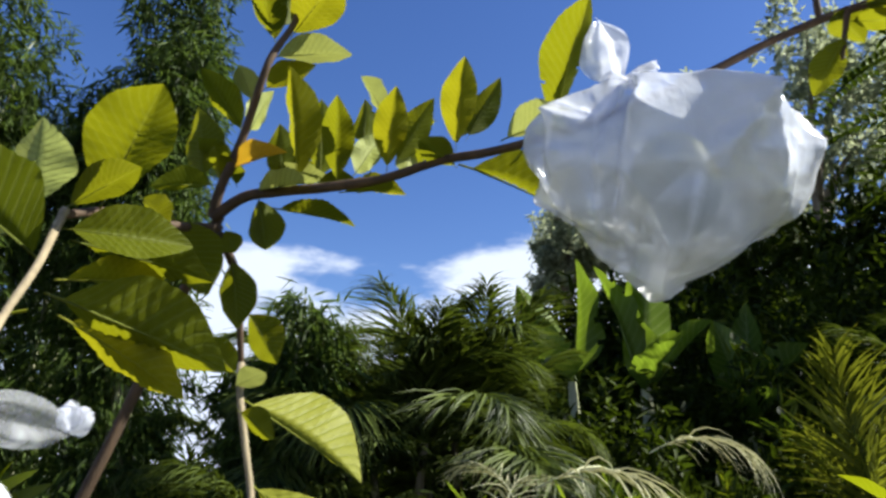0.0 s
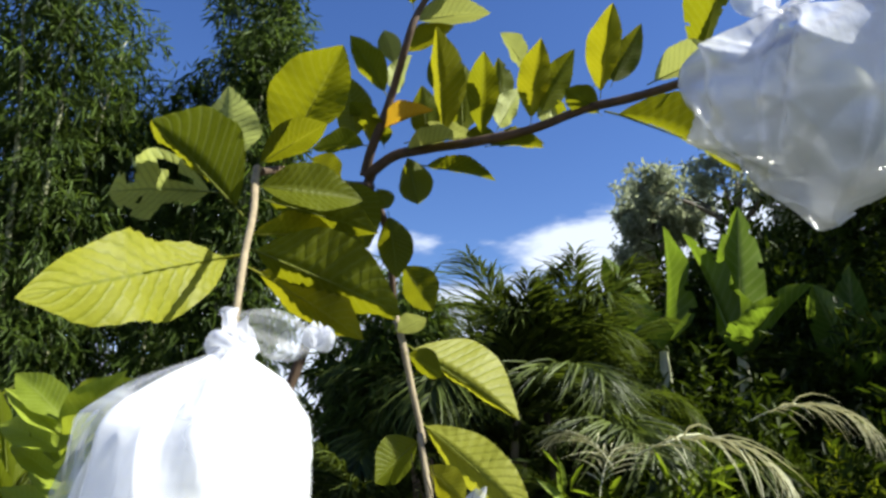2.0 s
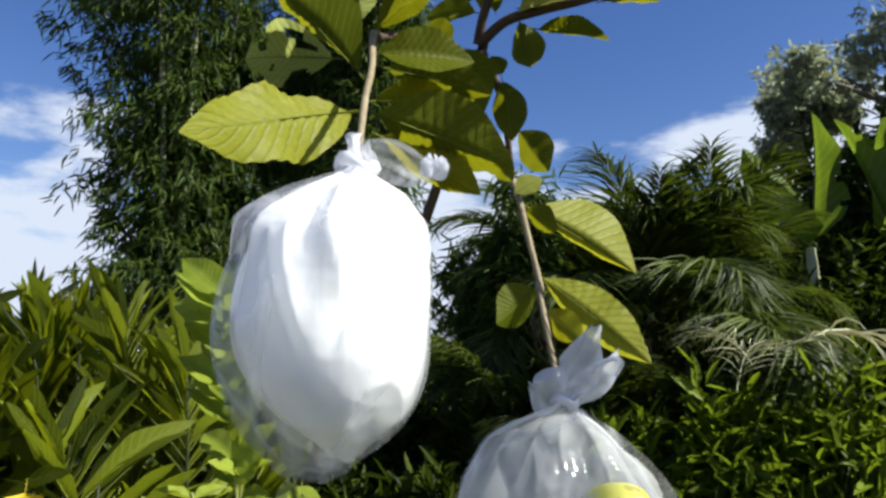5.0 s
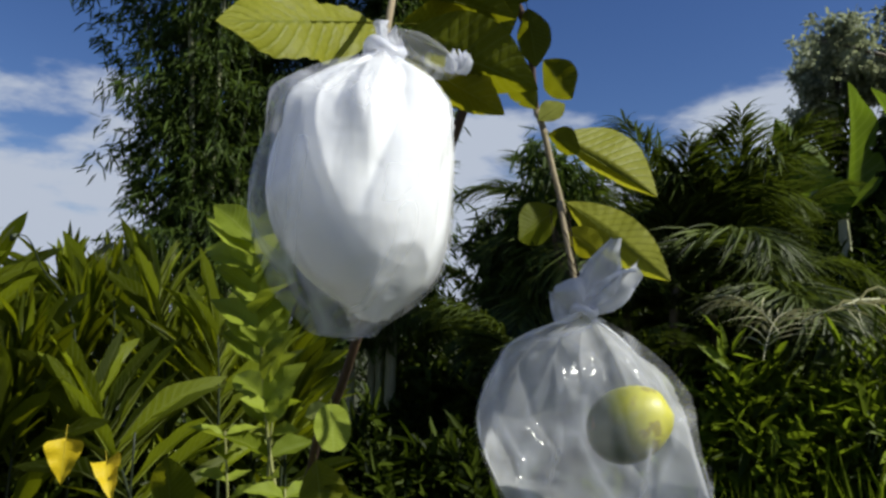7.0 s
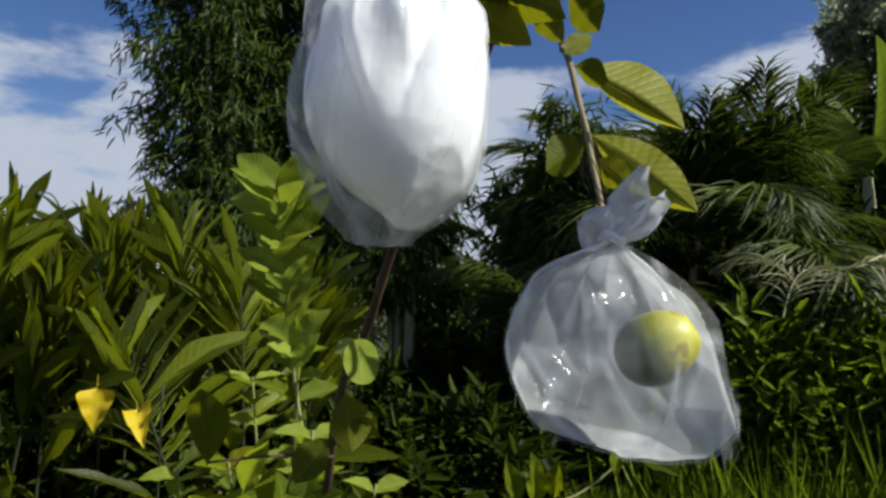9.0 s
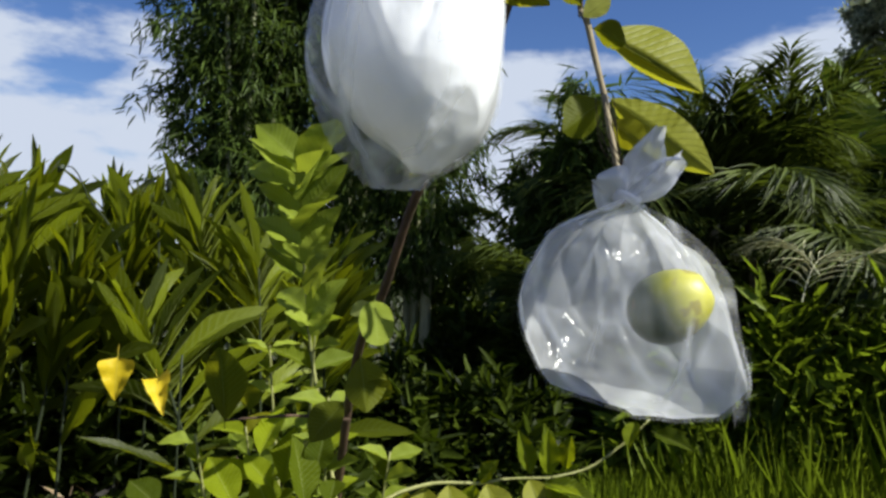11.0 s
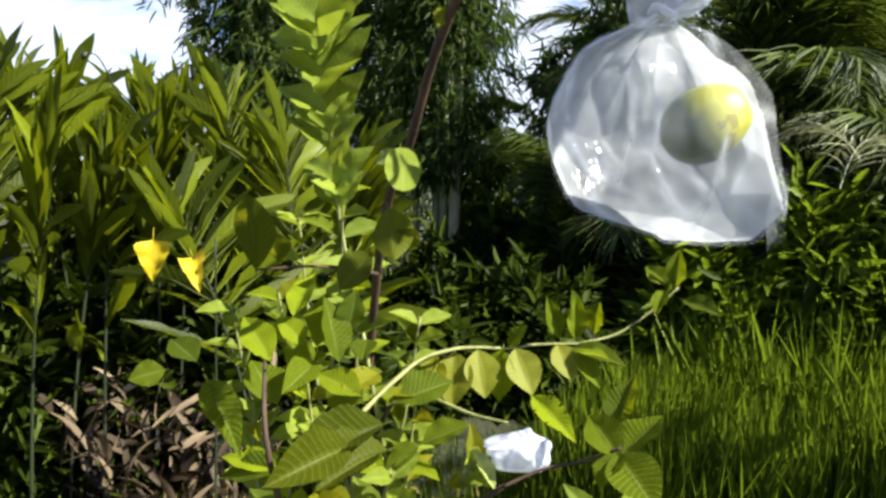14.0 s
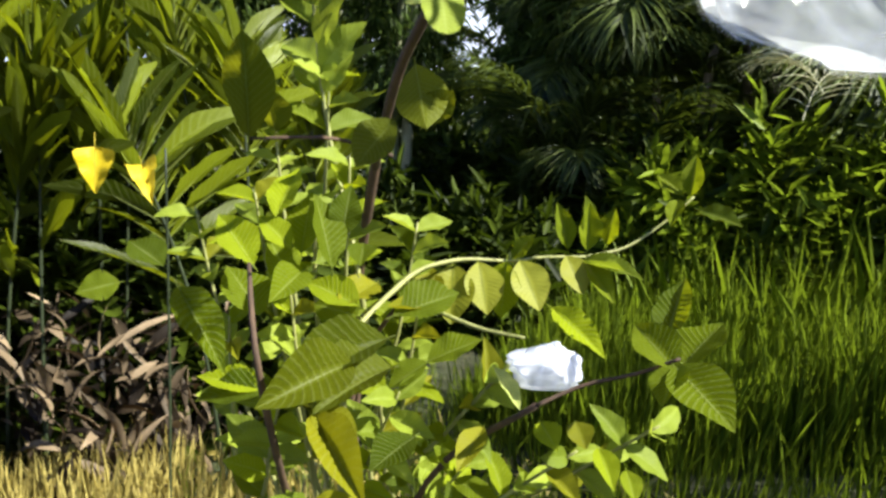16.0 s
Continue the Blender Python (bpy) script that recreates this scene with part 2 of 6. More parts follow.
BAMBOO_LEAF = leaf_material("bamboo_leaf", (0.004, 0.010, 0.002), (0.075, 0.115, 0.022), (0.16, 0.24, 0.03), 0.30, 0.45, spread=0.3, island=True, shine=0.12)
PALM_LEAF = leaf_material("palm_leaf", (0.004, 0.009, 0.002), (0.095, 0.122, 0.026), (0.18, 0.24, 0.016), 0.22, 0.45, spread=0.35, island=True, shine=0.16)
DRY_PALM = leaf_material("dry_palm_leaf", (0.40, 0.39, 0.24), (0.58, 0.57, 0.38), (0.4, 0.36, 0.16), 0.2, 0.6, spread=0.3, island=True)
BANANA_LEAF = leaf_material("banana_leaf", (0.035, 0.065, 0.008), (0.09, 0.14, 0.014), (0.24, 0.35, 0.02), 0.46, 0.4, veins=0.2, spread=0.4, shine=0.15)
# pale greyed leaves: the haze over the far trees is put into the colour
TREE_LEAF = leaf_material("tree_leaf", (0.10, 0.12, 0.08), (0.45, 0.48, 0.34), (0.45, 0.49, 0.27), 0.45, 0.45, spread=0.3, island=True, shine=0.15)
# near-black leaves: deep shade inside the growth is put into the colour
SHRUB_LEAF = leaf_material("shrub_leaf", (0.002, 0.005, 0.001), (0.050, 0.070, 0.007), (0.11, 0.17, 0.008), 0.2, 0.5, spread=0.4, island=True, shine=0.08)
BUSH_LEAF = leaf_material("yellow_green_bush_leaf", (0.02, 0.035, 0.002), (0.17, 0.20, 0.010), (0.32, 0.38, 0.010), 0.35, 0.5, spread=0.4, island=True, shine=0.1)
YELLOW_PALM = leaf_material("yellowish_palm_leaf", (0.05, 0.065, 0.006), (0.16, 0.17, 0.02), (0.32, 0.34, 0.02), 0.32, 0.45, spread=0.3, island=True, shine=0.12)
GRASS_BLADE = leaf_material("grass_blade", (0.010, 0.020, 0.002), (0.18, 0.24, 0.016), (0.25, 0.34, 0.016), 0.42, 0.45, spread=0.3, island=True, shine=0.12)
STRAW = leaf_material("straw", (0.22, 0.17, 0.04), (0.44, 0.36, 0.11), (0.5, 0.4, 0.1), 0.25, 0.6, spread=0.4, island=True)
BROWN_LITTER = leaf_material("brown_leaf_litter", (0.004, 0.002, 0.001), (0.25, 0.18, 0.11), (0.15, 0.08, 0.03), 0.15, 0.6, spread=0.5, island=True, bias=1.8)
GUAVA_BARK = bark_material("guava_bark", (0.014, 0.008, 0.005), (0.12, 0.065, 0.032), 60.0)
TWIG_BARK = bark_material("twig_bark", (0.12, 0.09, 0.05), (0.36, 0.29, 0.18), 90.0)
YOUNG_STEM = bark_material("young_green_stem", (0.12, 0.13, 0.03), (0.34, 0.33, 0.12), 60.0, 0.6)
CULM = bark_material("bamboo_culm", (0.10, 0.13, 0.04), (0.42, 0.40, 0.26), 6.0, 0.5)
CANE = bark_material("ginger_cane", (0.008, 0.014, 0.004), (0.03, 0.042, 0.012), 30.0, 0.6)
TRUNK_BARK = bark_material("tree_bark", (0.08, 0.06, 0.045), (0.25, 0.21, 0.16), 8.0)
BAG_MILKY = plastic_material("milky_plastic_film", 0.26, (0.82, 0.83, 0.90))
# greyer copy of the milky film, the bag's shade put into its tint
BAG_SHADED = plastic_material("shaded_milky_film", 0.34, (0.66, 0.67, 0.73), 0.05, uneven=0.8)
BAG_CLEAR = plastic_material("thin_clear_plastic_film", 0.95, body=0.3, uneven=0.32, folds=0.45)
BAG_OUTER = plastic_material("clear_outer_film", 0.80, body=0.45, uneven=0.5)
BAG_INNER = plastic_material("white_inner_film", 0.08, (0.98, 0.98, 1.0), 0.16, uneven=0.5, folds=0.1)
BAG_LINER = plastic_material("thin_white_liner_film", 0.44, (0.86, 0.87, 0.92), 0.4, uneven=1.0, folds=0.3)
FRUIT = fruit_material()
SOIL = soil_material()

# ---- shape helpers ----
rng = np.random.default_rng(7)


def mesh_from(name, verts, faces, mat, uv=None, smooth=True):
    me = bpy.data.meshes.new(name)
    me.from_pydata(np.asarray(verts, float).tolist(), [], np.asarray(faces).tolist() if isinstance(faces, np.ndarray) else faces)
    if uv is not None:
        layer = me.uv_layers.new(name="UVMap")
        idx = np.empty(len(me.loops), dtype=np.int32)
        me.loops.foreach_get("vertex_index", idx)
        layer.data.foreach_set("uv", np.asarray(uv, dtype=np.float32)[idx].ravel())
    if smooth:
        me.polygons.foreach_set("use_smooth", [True] * len(me.polygons))
    me.materials.append(mat)
    me.update()
    return me


def part_of(parent, name, me, matrix=None, label=""):
    ob = new(name, me)
    ob.parent = parent
    if matrix is not None:
        ob.matrix_basis = matrix
    if label:
        ob["label"] = label
    return ob


def thing(name, at, label, category, group="", kind=""):
    ob = new(name)
    ob.location = at
    ob.empty_display_size = 0.05
    return tagged(ob, label, category, group, kind)


def axes_matrix(base, along, normal, sx=1.0, sy=1.0, sz=1.0):
    """Leaf pose: x along the leaf, z on its upper side."""
    a = Vector(along).normalized()
    n = Vector(normal)
    n = n - a * n.dot(a)
    if n.length < 1e-5:
        n = a.orthogonal()
    n.normalize()
    s = n.cross(a)
    m = Matrix((a * sx, s * sy, n * sz)).transposed().to_4x4()
    m.translation = Vector(base)
    return m


def tube_data(points, radii, sides=8):
    """A tapered tube along a smooth line through the points."""
    pts = [Vector(p) for p in points]
    fine, rad = [], []
    for i in range(len(pts) - 1):
        p0, p1, p2, p3 = pts[max(i - 1, 0)], pts[i], pts[i + 1], pts[min(i + 2, len(pts) - 1)]
        for k in range(5):
            t = k / 5
            fine.append(0.5 * (2 * p1 + (p2 - p0) * t + (2 * p0 - 5 * p1 + 4 * p2 - p3) * t * t + (3 * p1 - p0 - 3 * p2 + p3) * t ** 3))
            rad.append(radii[i] * (1 - t) + radii[i + 1] * t)
    fine.append(pts[-1])
    rad.append(radii[-1])
    verts, faces = [], []
    ref = Vector((0.3, 0.9, 0.2))
    for i, p in enumerate(fine):
        d = (fine[min(i + 1, len(fine) - 1)] - fine[max(i - 1, 0)]).normalized()
        s = d.cross(ref).normalized()
        u = s.cross(d)
        wob = 1 + 0.10 * noise.noise(p * 45)
        for k in range(sides):
            a = 2 * math.pi * k / sides
            verts.append(p + (s * math.cos(a) + u * math.sin(a)) * rad[i] * wob)
    for i in range(len(fine) - 1):
        for k in range(sides):
            k2 = (k + 1) % sides
            faces.append((i * sides + k, i * sides + k2, (i + 1) * sides + k2, (i + 1) * sides + k))
    faces.append(tuple(range(sides))[::-1])
    faces.append(tuple((len(fine) - 1) * sides + k for k in range(sides)))
    return [tuple(v) for v in verts], faces


def tube(name, points, radii, mat, sides=8):
    v, f = tube_data(points, radii, sides)
    return mesh_from(name, v, f, mat)


def leaf_data(nu, nv, shape, fold=0.15, droop=0.0, twist=0.0, wave=0.0, ribs=0.0, seed=0, petiole=0.0):
    """A leaf of length 1 along x and half width 0.5 at its widest, scaled later. shape(u): half width 0..1. Half folds, droop, edge waves, side-vein ridges."""
    r = random.Random(seed)
    ph = r.random() * 6.28
    verts, uv, faces = [], [], []
    for i in range(nu + 1):
        u = i / nu
        w = shape(u)
        for j in range(nv + 1):
            v = -1 + 2 * j / nv
            y = 0.5 * w * v
            side = abs(v)
            z = fold * abs(y) * 2 * 0.5 - droop * u * u
            z += wave * side * side * math.sin(u * 17 + ph + (2.0 if v > 0 else 0)) * w
            z += ribs * math.sin(2 * math.pi * (u * 13 - side * 2.4)) * w * (0.15 + side) * (1.25 - side)
            if side < 0.02:
                z -= 0.010 * (1 - u)
            a = twist * u
            verts.append((u * (1 - 0.16 * droop * u), y * math.cos(a) - z * math.sin(a), y * math.sin(a) + z * math.cos(a)))
            uv.append((u, 0.5 + 0.5 * v))
    for i in range(nu):
        for j in range(nv):
            a = i * (nv + 1) + j
            faces.append((a, a + nv + 1, a + nv + 2, a + 1))
    if petiole > 0:
        k = len(verts)
        for x, rr in ((-petiole, 0.011), (0.03, 0.013), (0.5, 0.006)):
            zc = -droop * max(x, 0) ** 2 - 0.006
            for c in range(4):
                an = math.pi / 4 + c * math.pi / 2
                verts.append((x, rr * math.cos(an), zc + rr * math.sin(an)))
                uv.append((max(x, 0.0), 0.5))
        for s in range(2):
            for c in range(4):
                c2 = (c + 1) % 4
                faces.append((k + s * 4 + c, k + s * 4 + c2, k + s * 4 + 4 + c2, k + s * 4 + 4 + c))
    return np.array(verts), faces, np.array(uv)


def guava_shape(u):
    u = min(max(u, 0.0), 1.0)
    return max(0.0, math.sin(math.pi * min(1, u ** 0.90)) ** 0.90) * (1.0 - 0.06 * u)


def round_shape(u):
    return math.sqrt(max(0.0, 4 * u * (1 - u))) ** 0.9


def sprig_shape(u):
    u = min(max(u, 0.0), 1.0)
    return max(0.0, math.sin(math.pi * u ** 0.82)) ** 1.08


def lance_shape(u):
    return max(0.0, (math.sin(math.pi * u ** 0.8)) ** 0.85) if u > 0 else 0.10


def spear_shape(u):
    return max(0.03, min(1.0, u * 6) * (1 - u ** 2.2))


def banana_shape(u):
    return max(0.0, min(1.0, (u * 7) ** 0.7) * (1 - u ** 5)) if u > 0 else 0.05


def join_many(template, bases, alongs, normals, lengths, widths):
    """Many copies of one small leaf, each with its own place and turn, as one set of arrays."""
    tv, tf, tuv = template
    tv = np.asarray(tv)
    n = len(bases)
    a = alongs / np.linalg.norm(alongs, axis=1, keepdims=True)
    nn = normals - a * (normals * a).sum(1, keepdims=True)
    nn /= np.maximum(np.linalg.norm(nn, axis=1, keepdims=True), 1e-6)
    s = np.cross(nn, a)
    v = (bases[:, None, :] + tv[None, :, 0:1] * (a * lengths[:, None])[:, None, :]
         + tv[None, :, 1:2] * (s * widths[:, None])[:, None, :] + tv[None, :, 2:3] * (nn * lengths[:, None])[:, None, :])
    k = len(tv)
    quads = np.array([f for f in tf if len(f) == 4])
    f = (quads[None] + (np.arange(n) * k)[:, None, None]).reshape(-1, 4)
    return v.reshape(-1, 3), f, np.tile(tuv, (n, 1))


def stack(sets):
    vs, fs, us, k = [], [], [], 0
    for v, f, u in sets:
        vs.append(v)
        fs.append(f + k)
        us.append(u)
        k += len(v)
    return np.concatenate(vs), np.concatenate(fs), np.concatenate(us)


def unit(n):
    v = rng.normal(size=(n, 3))
    return v / np.linalg.norm(v, axis=1, keepdims=True)


def plain_leaf(w1, w2, lift, droop):
    """A small folded leaf of two faces for growth that stays far off."""
    v = np.array([(0, 0, 0), (0.33, -w1, lift - droop * 0.1), (0.7, -w2, lift - droop * 0.5), (1, 0, -droop), (0.7, w2, lift - droop * 0.5), (0.33, w1, lift - droop * 0.1)])
    return v, [(0, 1, 2, 3), (0, 3, 4, 5)], np.zeros((6, 2))


FAR_LANCE = [plain_leaf(0.5, 0.36, 0.02, d) for d in (0.05, 0.2, 0.4)]
FAR_OVAL = [plain_leaf(0.5, 0.42, 0.05, d) for d in (0.05, 0.2)]
LANCE = [leaf_data(4, 2, lance_shape, 0.05, d) for d in (0.05, 0.25, 0.5)]
BLADE = [leaf_data(4, 2, spear_shape, 0.03, d) for d in (0.05, 0.3, 0.65)]
OVAL = [leaf_data(3, 2, guava_shape, 0.12, d) for d in (0.05, 0.25)]

# ---- ground ----
def hill(x, y):
    """Wooded rise behind the palms and bananas."""
    t = min(max((y + 0.55 * max(x, 0) - 8.5) / 9.0, 0.0), 1.0) * min(max((x + 5.0) / 4.0, 0.0), 1.0)
    return 2.6 * t * t * (3 - 2 * t)


def ground_sheet():
    xs = np.concatenate([[-4000, -800, -200, -60], np.linspace(-25, 25, 101), [60, 200, 800, 4000]])
    ys = np.concatenate([[-4000, -800, -200, -60], np.linspace(-25, 25, 101), [60, 200, 800, 4000]])
    verts, faces = [], []
    for y in ys:
        for x in xs:
            z = 0.10 * noise.noise((x * 0.35, y * 0.35, 0)) + 0.04 * noise.noise((x * 1.5, y * 1.5, 3))
            if max(abs(x), abs(y)) > 26:
                z = 0.0
            # bank that rises under the palms
            rise = min(max((y - 4.2) / 6.0, 0.0), 1.0) * min(max((x + 3.5) / 3.0, 0.0), 1.0)
            if max(abs(x), abs(y)) < 26:
                z += 0.9 * rise * rise * (3 - 2 * rise) + hill(x, y)
            else:
                z += (0.9 if y > 20 else 0.0) + hill(x, y)
            verts.append((x, y, z))
    n = len(xs)
    for j in range(len(ys) - 1):
        for i in range(n - 1):
            a = j * n + i
            faces.append((a, a + 1, a + n + 1, a + n))
    ob = new("ground", mesh_from("ground", verts, faces, SOIL))
    return tagged(ob, "dark garden soil with leaf litter and patches of green", "ground", kind="structure")


def land(x, y):
    z = 0.10 * noise.noise((x * 0.35, y * 0.35, 0)) + 0.04 * noise.noise((x * 1.5, y * 1.5, 3))
    rise = min(max((y - 4.2) / 6.0, 0.0), 1.0) * min(max((x + 3.5) / 3.0, 0.0), 1.0)
    return z + 0.9 * rise * rise * (3 - 2 * rise) + hill(x, y)


ground_sheet()


# ---- bamboo ----
def spray_leaves(points, outward, count, length, width, droop=0.5, spread=0.6):
    """Leaves in little sprays: several hang together from each tip."""
    n = len(points)
    per = max(1, count // n)
    b = np.repeat(points, per, axis=0) + rng.normal(size=(n * per, 3)) * length * 0.35
    o = np.repeat(outward, per, axis=0)
    al = o * spread + rng.normal(size=(n * per, 3)) * 0.55
    al[:, 2] -= droop
    no = rng.normal(size=(n * per, 3)) * 0.6 + np.array([0, 0, 1.0])
    return b, al, no, length * rng.uniform(0.6, 1.25, n * per), width * rng.uniform(0.7, 1.2, n * per)


def bamboo_clump(at, culms, height, spread, sprays, label, seed, lean=(0, 0), low=0.25, leaf=0.17):
    global rng
    keep, rng = rng, np.random.default_rng(seed)
    z0 = land(at[0], at[1])
    root = thing("bamboo_clump", (at[0], at[1], z0), label, "bamboo", "bamboo beyond the garden")
    pts, outs = [], []
    for c in range(culms):
        an = rng.uniform(0, 6.28)
        r0, r1 = rng.uniform(0.05, 0.35), spread * rng.uniform(0.25, 1.0)
        h = height * rng.uniform(0.75, 1.05)
        d = np.array([math.cos(an), math.sin(an)])
        line = []
        for k in range(7):
            t = k / 6
            xy = d * (r0 + (r1 - r0) * t ** 2.2) + np.array(lean) * t * t
            line.append((xy[0], xy[1], h * (t - 0.12 * t ** 4) - 0.05))
        part_of(root, "culm", tube("culm", line, [0.045, 0.042, 0.038, 0.03, 0.022, 0.014, 0.006], CULM, 7))
        ln = np.array(line)
        for s in range(sprays // culms):
            t = rng.uniform(low, 1.0)
            k = min(int(t * 6), 5)
            p = ln[k] + (ln[k + 1] - ln[k]) * (t * 6 - k)
            o = rng.normal(size=3) * np.array([1, 1, 0.35])
            o /= np.linalg.norm(o)
            reach = spread * 0.55 * rng.uniform(0.1, 1.0) * (1.1 - 0.6 * t)
            q = p + o * reach
            q[2] -= 0.25 * reach * reach
            pts.append(q)
            outs.append(o)
    pts, outs = np.array(pts), np.array(outs)
    sets = []
    for i, tpl in enumerate(FAR_LANCE):
        sel = slice(i, None, 3)
        sets.append(join_many(tpl, *spray_leaves(pts[sel], outs[sel], len(pts[sel]) * 14, leaf, leaf * 0.14, 0.75)))
    # thin side twigs that carry the sprays
    part_of(root, "foliage", mesh_from("foliage", *stack(sets)[:2], BAMBOO_LEAF, None), label="dense drooping narrow green leaves")["kind"] = "stuff"
    rng = keep
    return root


bamboo_clump((-5.75, 6.0), 12, 8.2, 1.9, 2700, "tall clump of dark green bamboo with drooping narrow leaves", 11, low=0.2)
bamboo_clump((-4.1, 7.0), 8, 8.6, 1.35, 2050, "bamboo clump with pale culms and bushy tops", 12, low=0.2)
bamboo_clump((-6.0, 8.3), 5, 7.2, 1.3, 1200, "bamboo clump standing behind in shade", 13, low=0.15)


bamboo_clump((-1.95, 6.2), 6, 3.5, 0.75, 460, "low bamboo with thin drooping leaf sprays", 14, low=0.35, leaf=0.2)


# ---- palms ----
def frond_mesh(length, leaflets, leaf_len, mat, seed, droop=0.5, stiff=0.5, rachis=0.012, thin=0.05):
    """One feather leaf: arching midrib with leaflets on both sides; x outward, z up."""
    r = np.random.default_rng(seed)
    line = []
    for k in range(9):
        t = k / 8
        line.append((length * (t - 0.18 * droop * t ** 3), 0.02 * length * math.sin(3 * t + seed), length * (0.55 * stiff * t - droop * 0.75 * t ** 2.2)))
    v, f = tube_data(line, [rachis * (1 - 0.85 * k / 8) for k in range(9)], 5)
    f = [q for q in f if len(q) == 4]
    ln = np.array(line)
    ts = np.linspace(0.14, 0.99, leaflets)
    b, al, no, le, wi = [], [], [], [], []
    for t in ts:
        k = min(int(t * 8), 7)
        p = ln[k] + (ln[k + 1] - ln[k]) * (t * 8 - k)
        d = ln[k + 1] - ln[k]
        d /= np.linalg.norm(d)
        for sgn in (-1, 1):
            side = np.array([0, sgn, 0.25])
            b.append(p)
            al.append(side * (0.95 - 0.5 * t) + d * (0.7 + 0.6 * t) + r.normal(size=3) * 0.10 + np.array([0, 0, 0.05]))
            no.append(np.array([0.2, -sgn * 0.35, 1.0]) + r.normal(size=3) * 0.25)
            le.append(leaf_len * (0.55 + 0.75 * math.sin(math.pi * min(1, 0.12 + t * 0.88))) * r.uniform(0.8, 1.1))
            wi.append(leaf_len * thin * r.uniform(0.8, 1.2))
    jv, jf, ju = join_many(BLADE[2], np.array(b), np.array(al), np.array(no), np.array(le), np.array(wi))
    allv = np.concatenate([np.array(v), jv])
    allf = np.concatenate([np.array(f), jf + len(v)])
    return mesh_from("frond", allv, allf, mat)


FRONDS = [frond_mesh(1.8, 56, 0.60, PALM_LEAF, 21, 0.75, 0.9), frond_mesh(1.6, 52, 0.56, PALM_LEAF, 22, 1.0, 1.1), frond_mesh(2.0, 58, 0.58, PALM_LEAF, 23, 0.55, 0.8)]
DRY_FROND = frond_mesh(1.1, 15, 0.55, DRY_PALM, 24, 0.8, 0.8, 0.009, 0.035)


def palm(at, height, fronds, scale, label, seed, stems=3):
    r = random.Random(seed)
    root = thing("palm", (at[0], at[1], land(*at)), label, "palm", "palms on the bank")
    for s in range(stems):
        an = s * 2.4 + r.random()
        top = (0.25 * math.cos(an) * (1 if stems > 1 else 0.3), 0.25 * math.sin(an) * (1 if stems > 1 else 0.3), height * r.uniform(0.7, 1.0))
        part_of(root, "stem", tube("stem", [(top[0] * 0.4, top[1] * 0.4, -0.05), (top[0] * 0.6, top[1] * 0.6, top[2] * 0.5), top], [0.05, 0.045, 0.035], TRUNK_BARK, 8))
        for k in range(fronds):
            a = k * 2.39996 + an
            tilt = r.uniform(-55, 25) if k > 2 else r.uniform(-70, -45)
            sc = scale * r.uniform(0.75, 1.1)
            m = Matrix.Translation(top) @ Matrix.Rotation(a, 4, "Z") @ Matrix.Rotation(radians(tilt), 4, "Y") @ Matrix.Scale(sc, 4)
            part_of(root, "frond", r.choice(FRONDS), m)
    return root


palm((-1.75, 6.9), 2.2, 8, 0.85, "clumping palm with arching feathery green fronds", 31)
palm((-0.9, 6.2), 1.9, 9, 0.85, "clumping palm with dark glossy feathery fronds", 32)
palm((-0.25, 6.6), 1.9, 9, 0.8, "clumping palm with dense dark fronds", 33)
palm((-1.35, 5.6), 0.7, 7, 0.8, "low palm with drooping narrow leaflets", 34, 2)
palm((0.5, 6.0), 0.8, 8, 0.75, "low palm with shaded green fronds", 35, 2)
palm((4.6, 7.6), 1.6, 8, 1.05, "palm with dark arching fronds among the shrubs", 36, 2)
palm((-2.45, 7.3), 1.5, 8, 0.8, "palm with thin arching fronds beside the bamboo", 37, 2)


def upright_palm(at, fronds, label):
    """A young palm whose stiff fronds stand up; fronds: heading, tilt, scale."""
    root = thing("palm", (at[0], at[1], land(*at)), label, "palm", "palms on the bank")
    part_of(root, "stem", tube("stem", [(0, 0, -0.05), (0.02, 0, 0.5), (0.0, 0.02, 1.0)], [0.06, 0.05, 0.04], TRUNK_BARK, 8))
    for k, (heading, tilt, sc) in enumerate(fronds):
        part_of(root, "frond", YELLOW_FRONDS[k % 2], Matrix.Translation((0, 0, 0.95)) @ Matrix.Rotation(radians(heading), 4, "Z") @ Matrix.Rotation(radians(tilt), 4, "Y") @ Matrix.Rotation(radians(90), 4, "X") @ Matrix.Scale(sc, 4))
    return root


YELLOW_FRONDS = [frond_mesh(1.7, 46, 0.5, YELLOW_PALM, 27, 0.35, 0.5, 0.012, 0.06), frond_mesh(1.5, 40, 0.45, YELLOW_PALM, 28, 0.5, 0.6, 0.012, 0.06)]
upright_palm((2.75, 5.75), [(180, -82, 1.0), (20, -72, 0.85), (250, -60, 0.8), (320, -50, 0.8), (140, -62, 0.7)], "young palm with yellowish upright feathery fronds")


def dry_frond(at, heading, tilt, scale):
    """A dead frond that hangs out of the undergrowth."""
    ob = new("dry_palm_frond", DRY_FROND)
    ob.matrix_basis = Matrix.Translation(at) @ Matrix.Rotation(radians(heading), 4, "Z") @ Matrix.Rotation(radians(tilt), 4, "Y") @ Matrix.Scale(scale, 4)
    return tagged(ob, "dead pale straw-coloured palm frond hanging from the undergrowth", "palm frond", "dead fronds")


dry_frond((0.22, 4.95, 1.66), -22, -4, 0.9)
dry_frond((0.08, 4.9, 1.58), 150, -35, 0.5)
dry_frond((-0.02, 4.85, 1.42), 60, -45, 0.55)
dry_frond((1.05, 5.6, 1.92), -15, -5, 0.75)


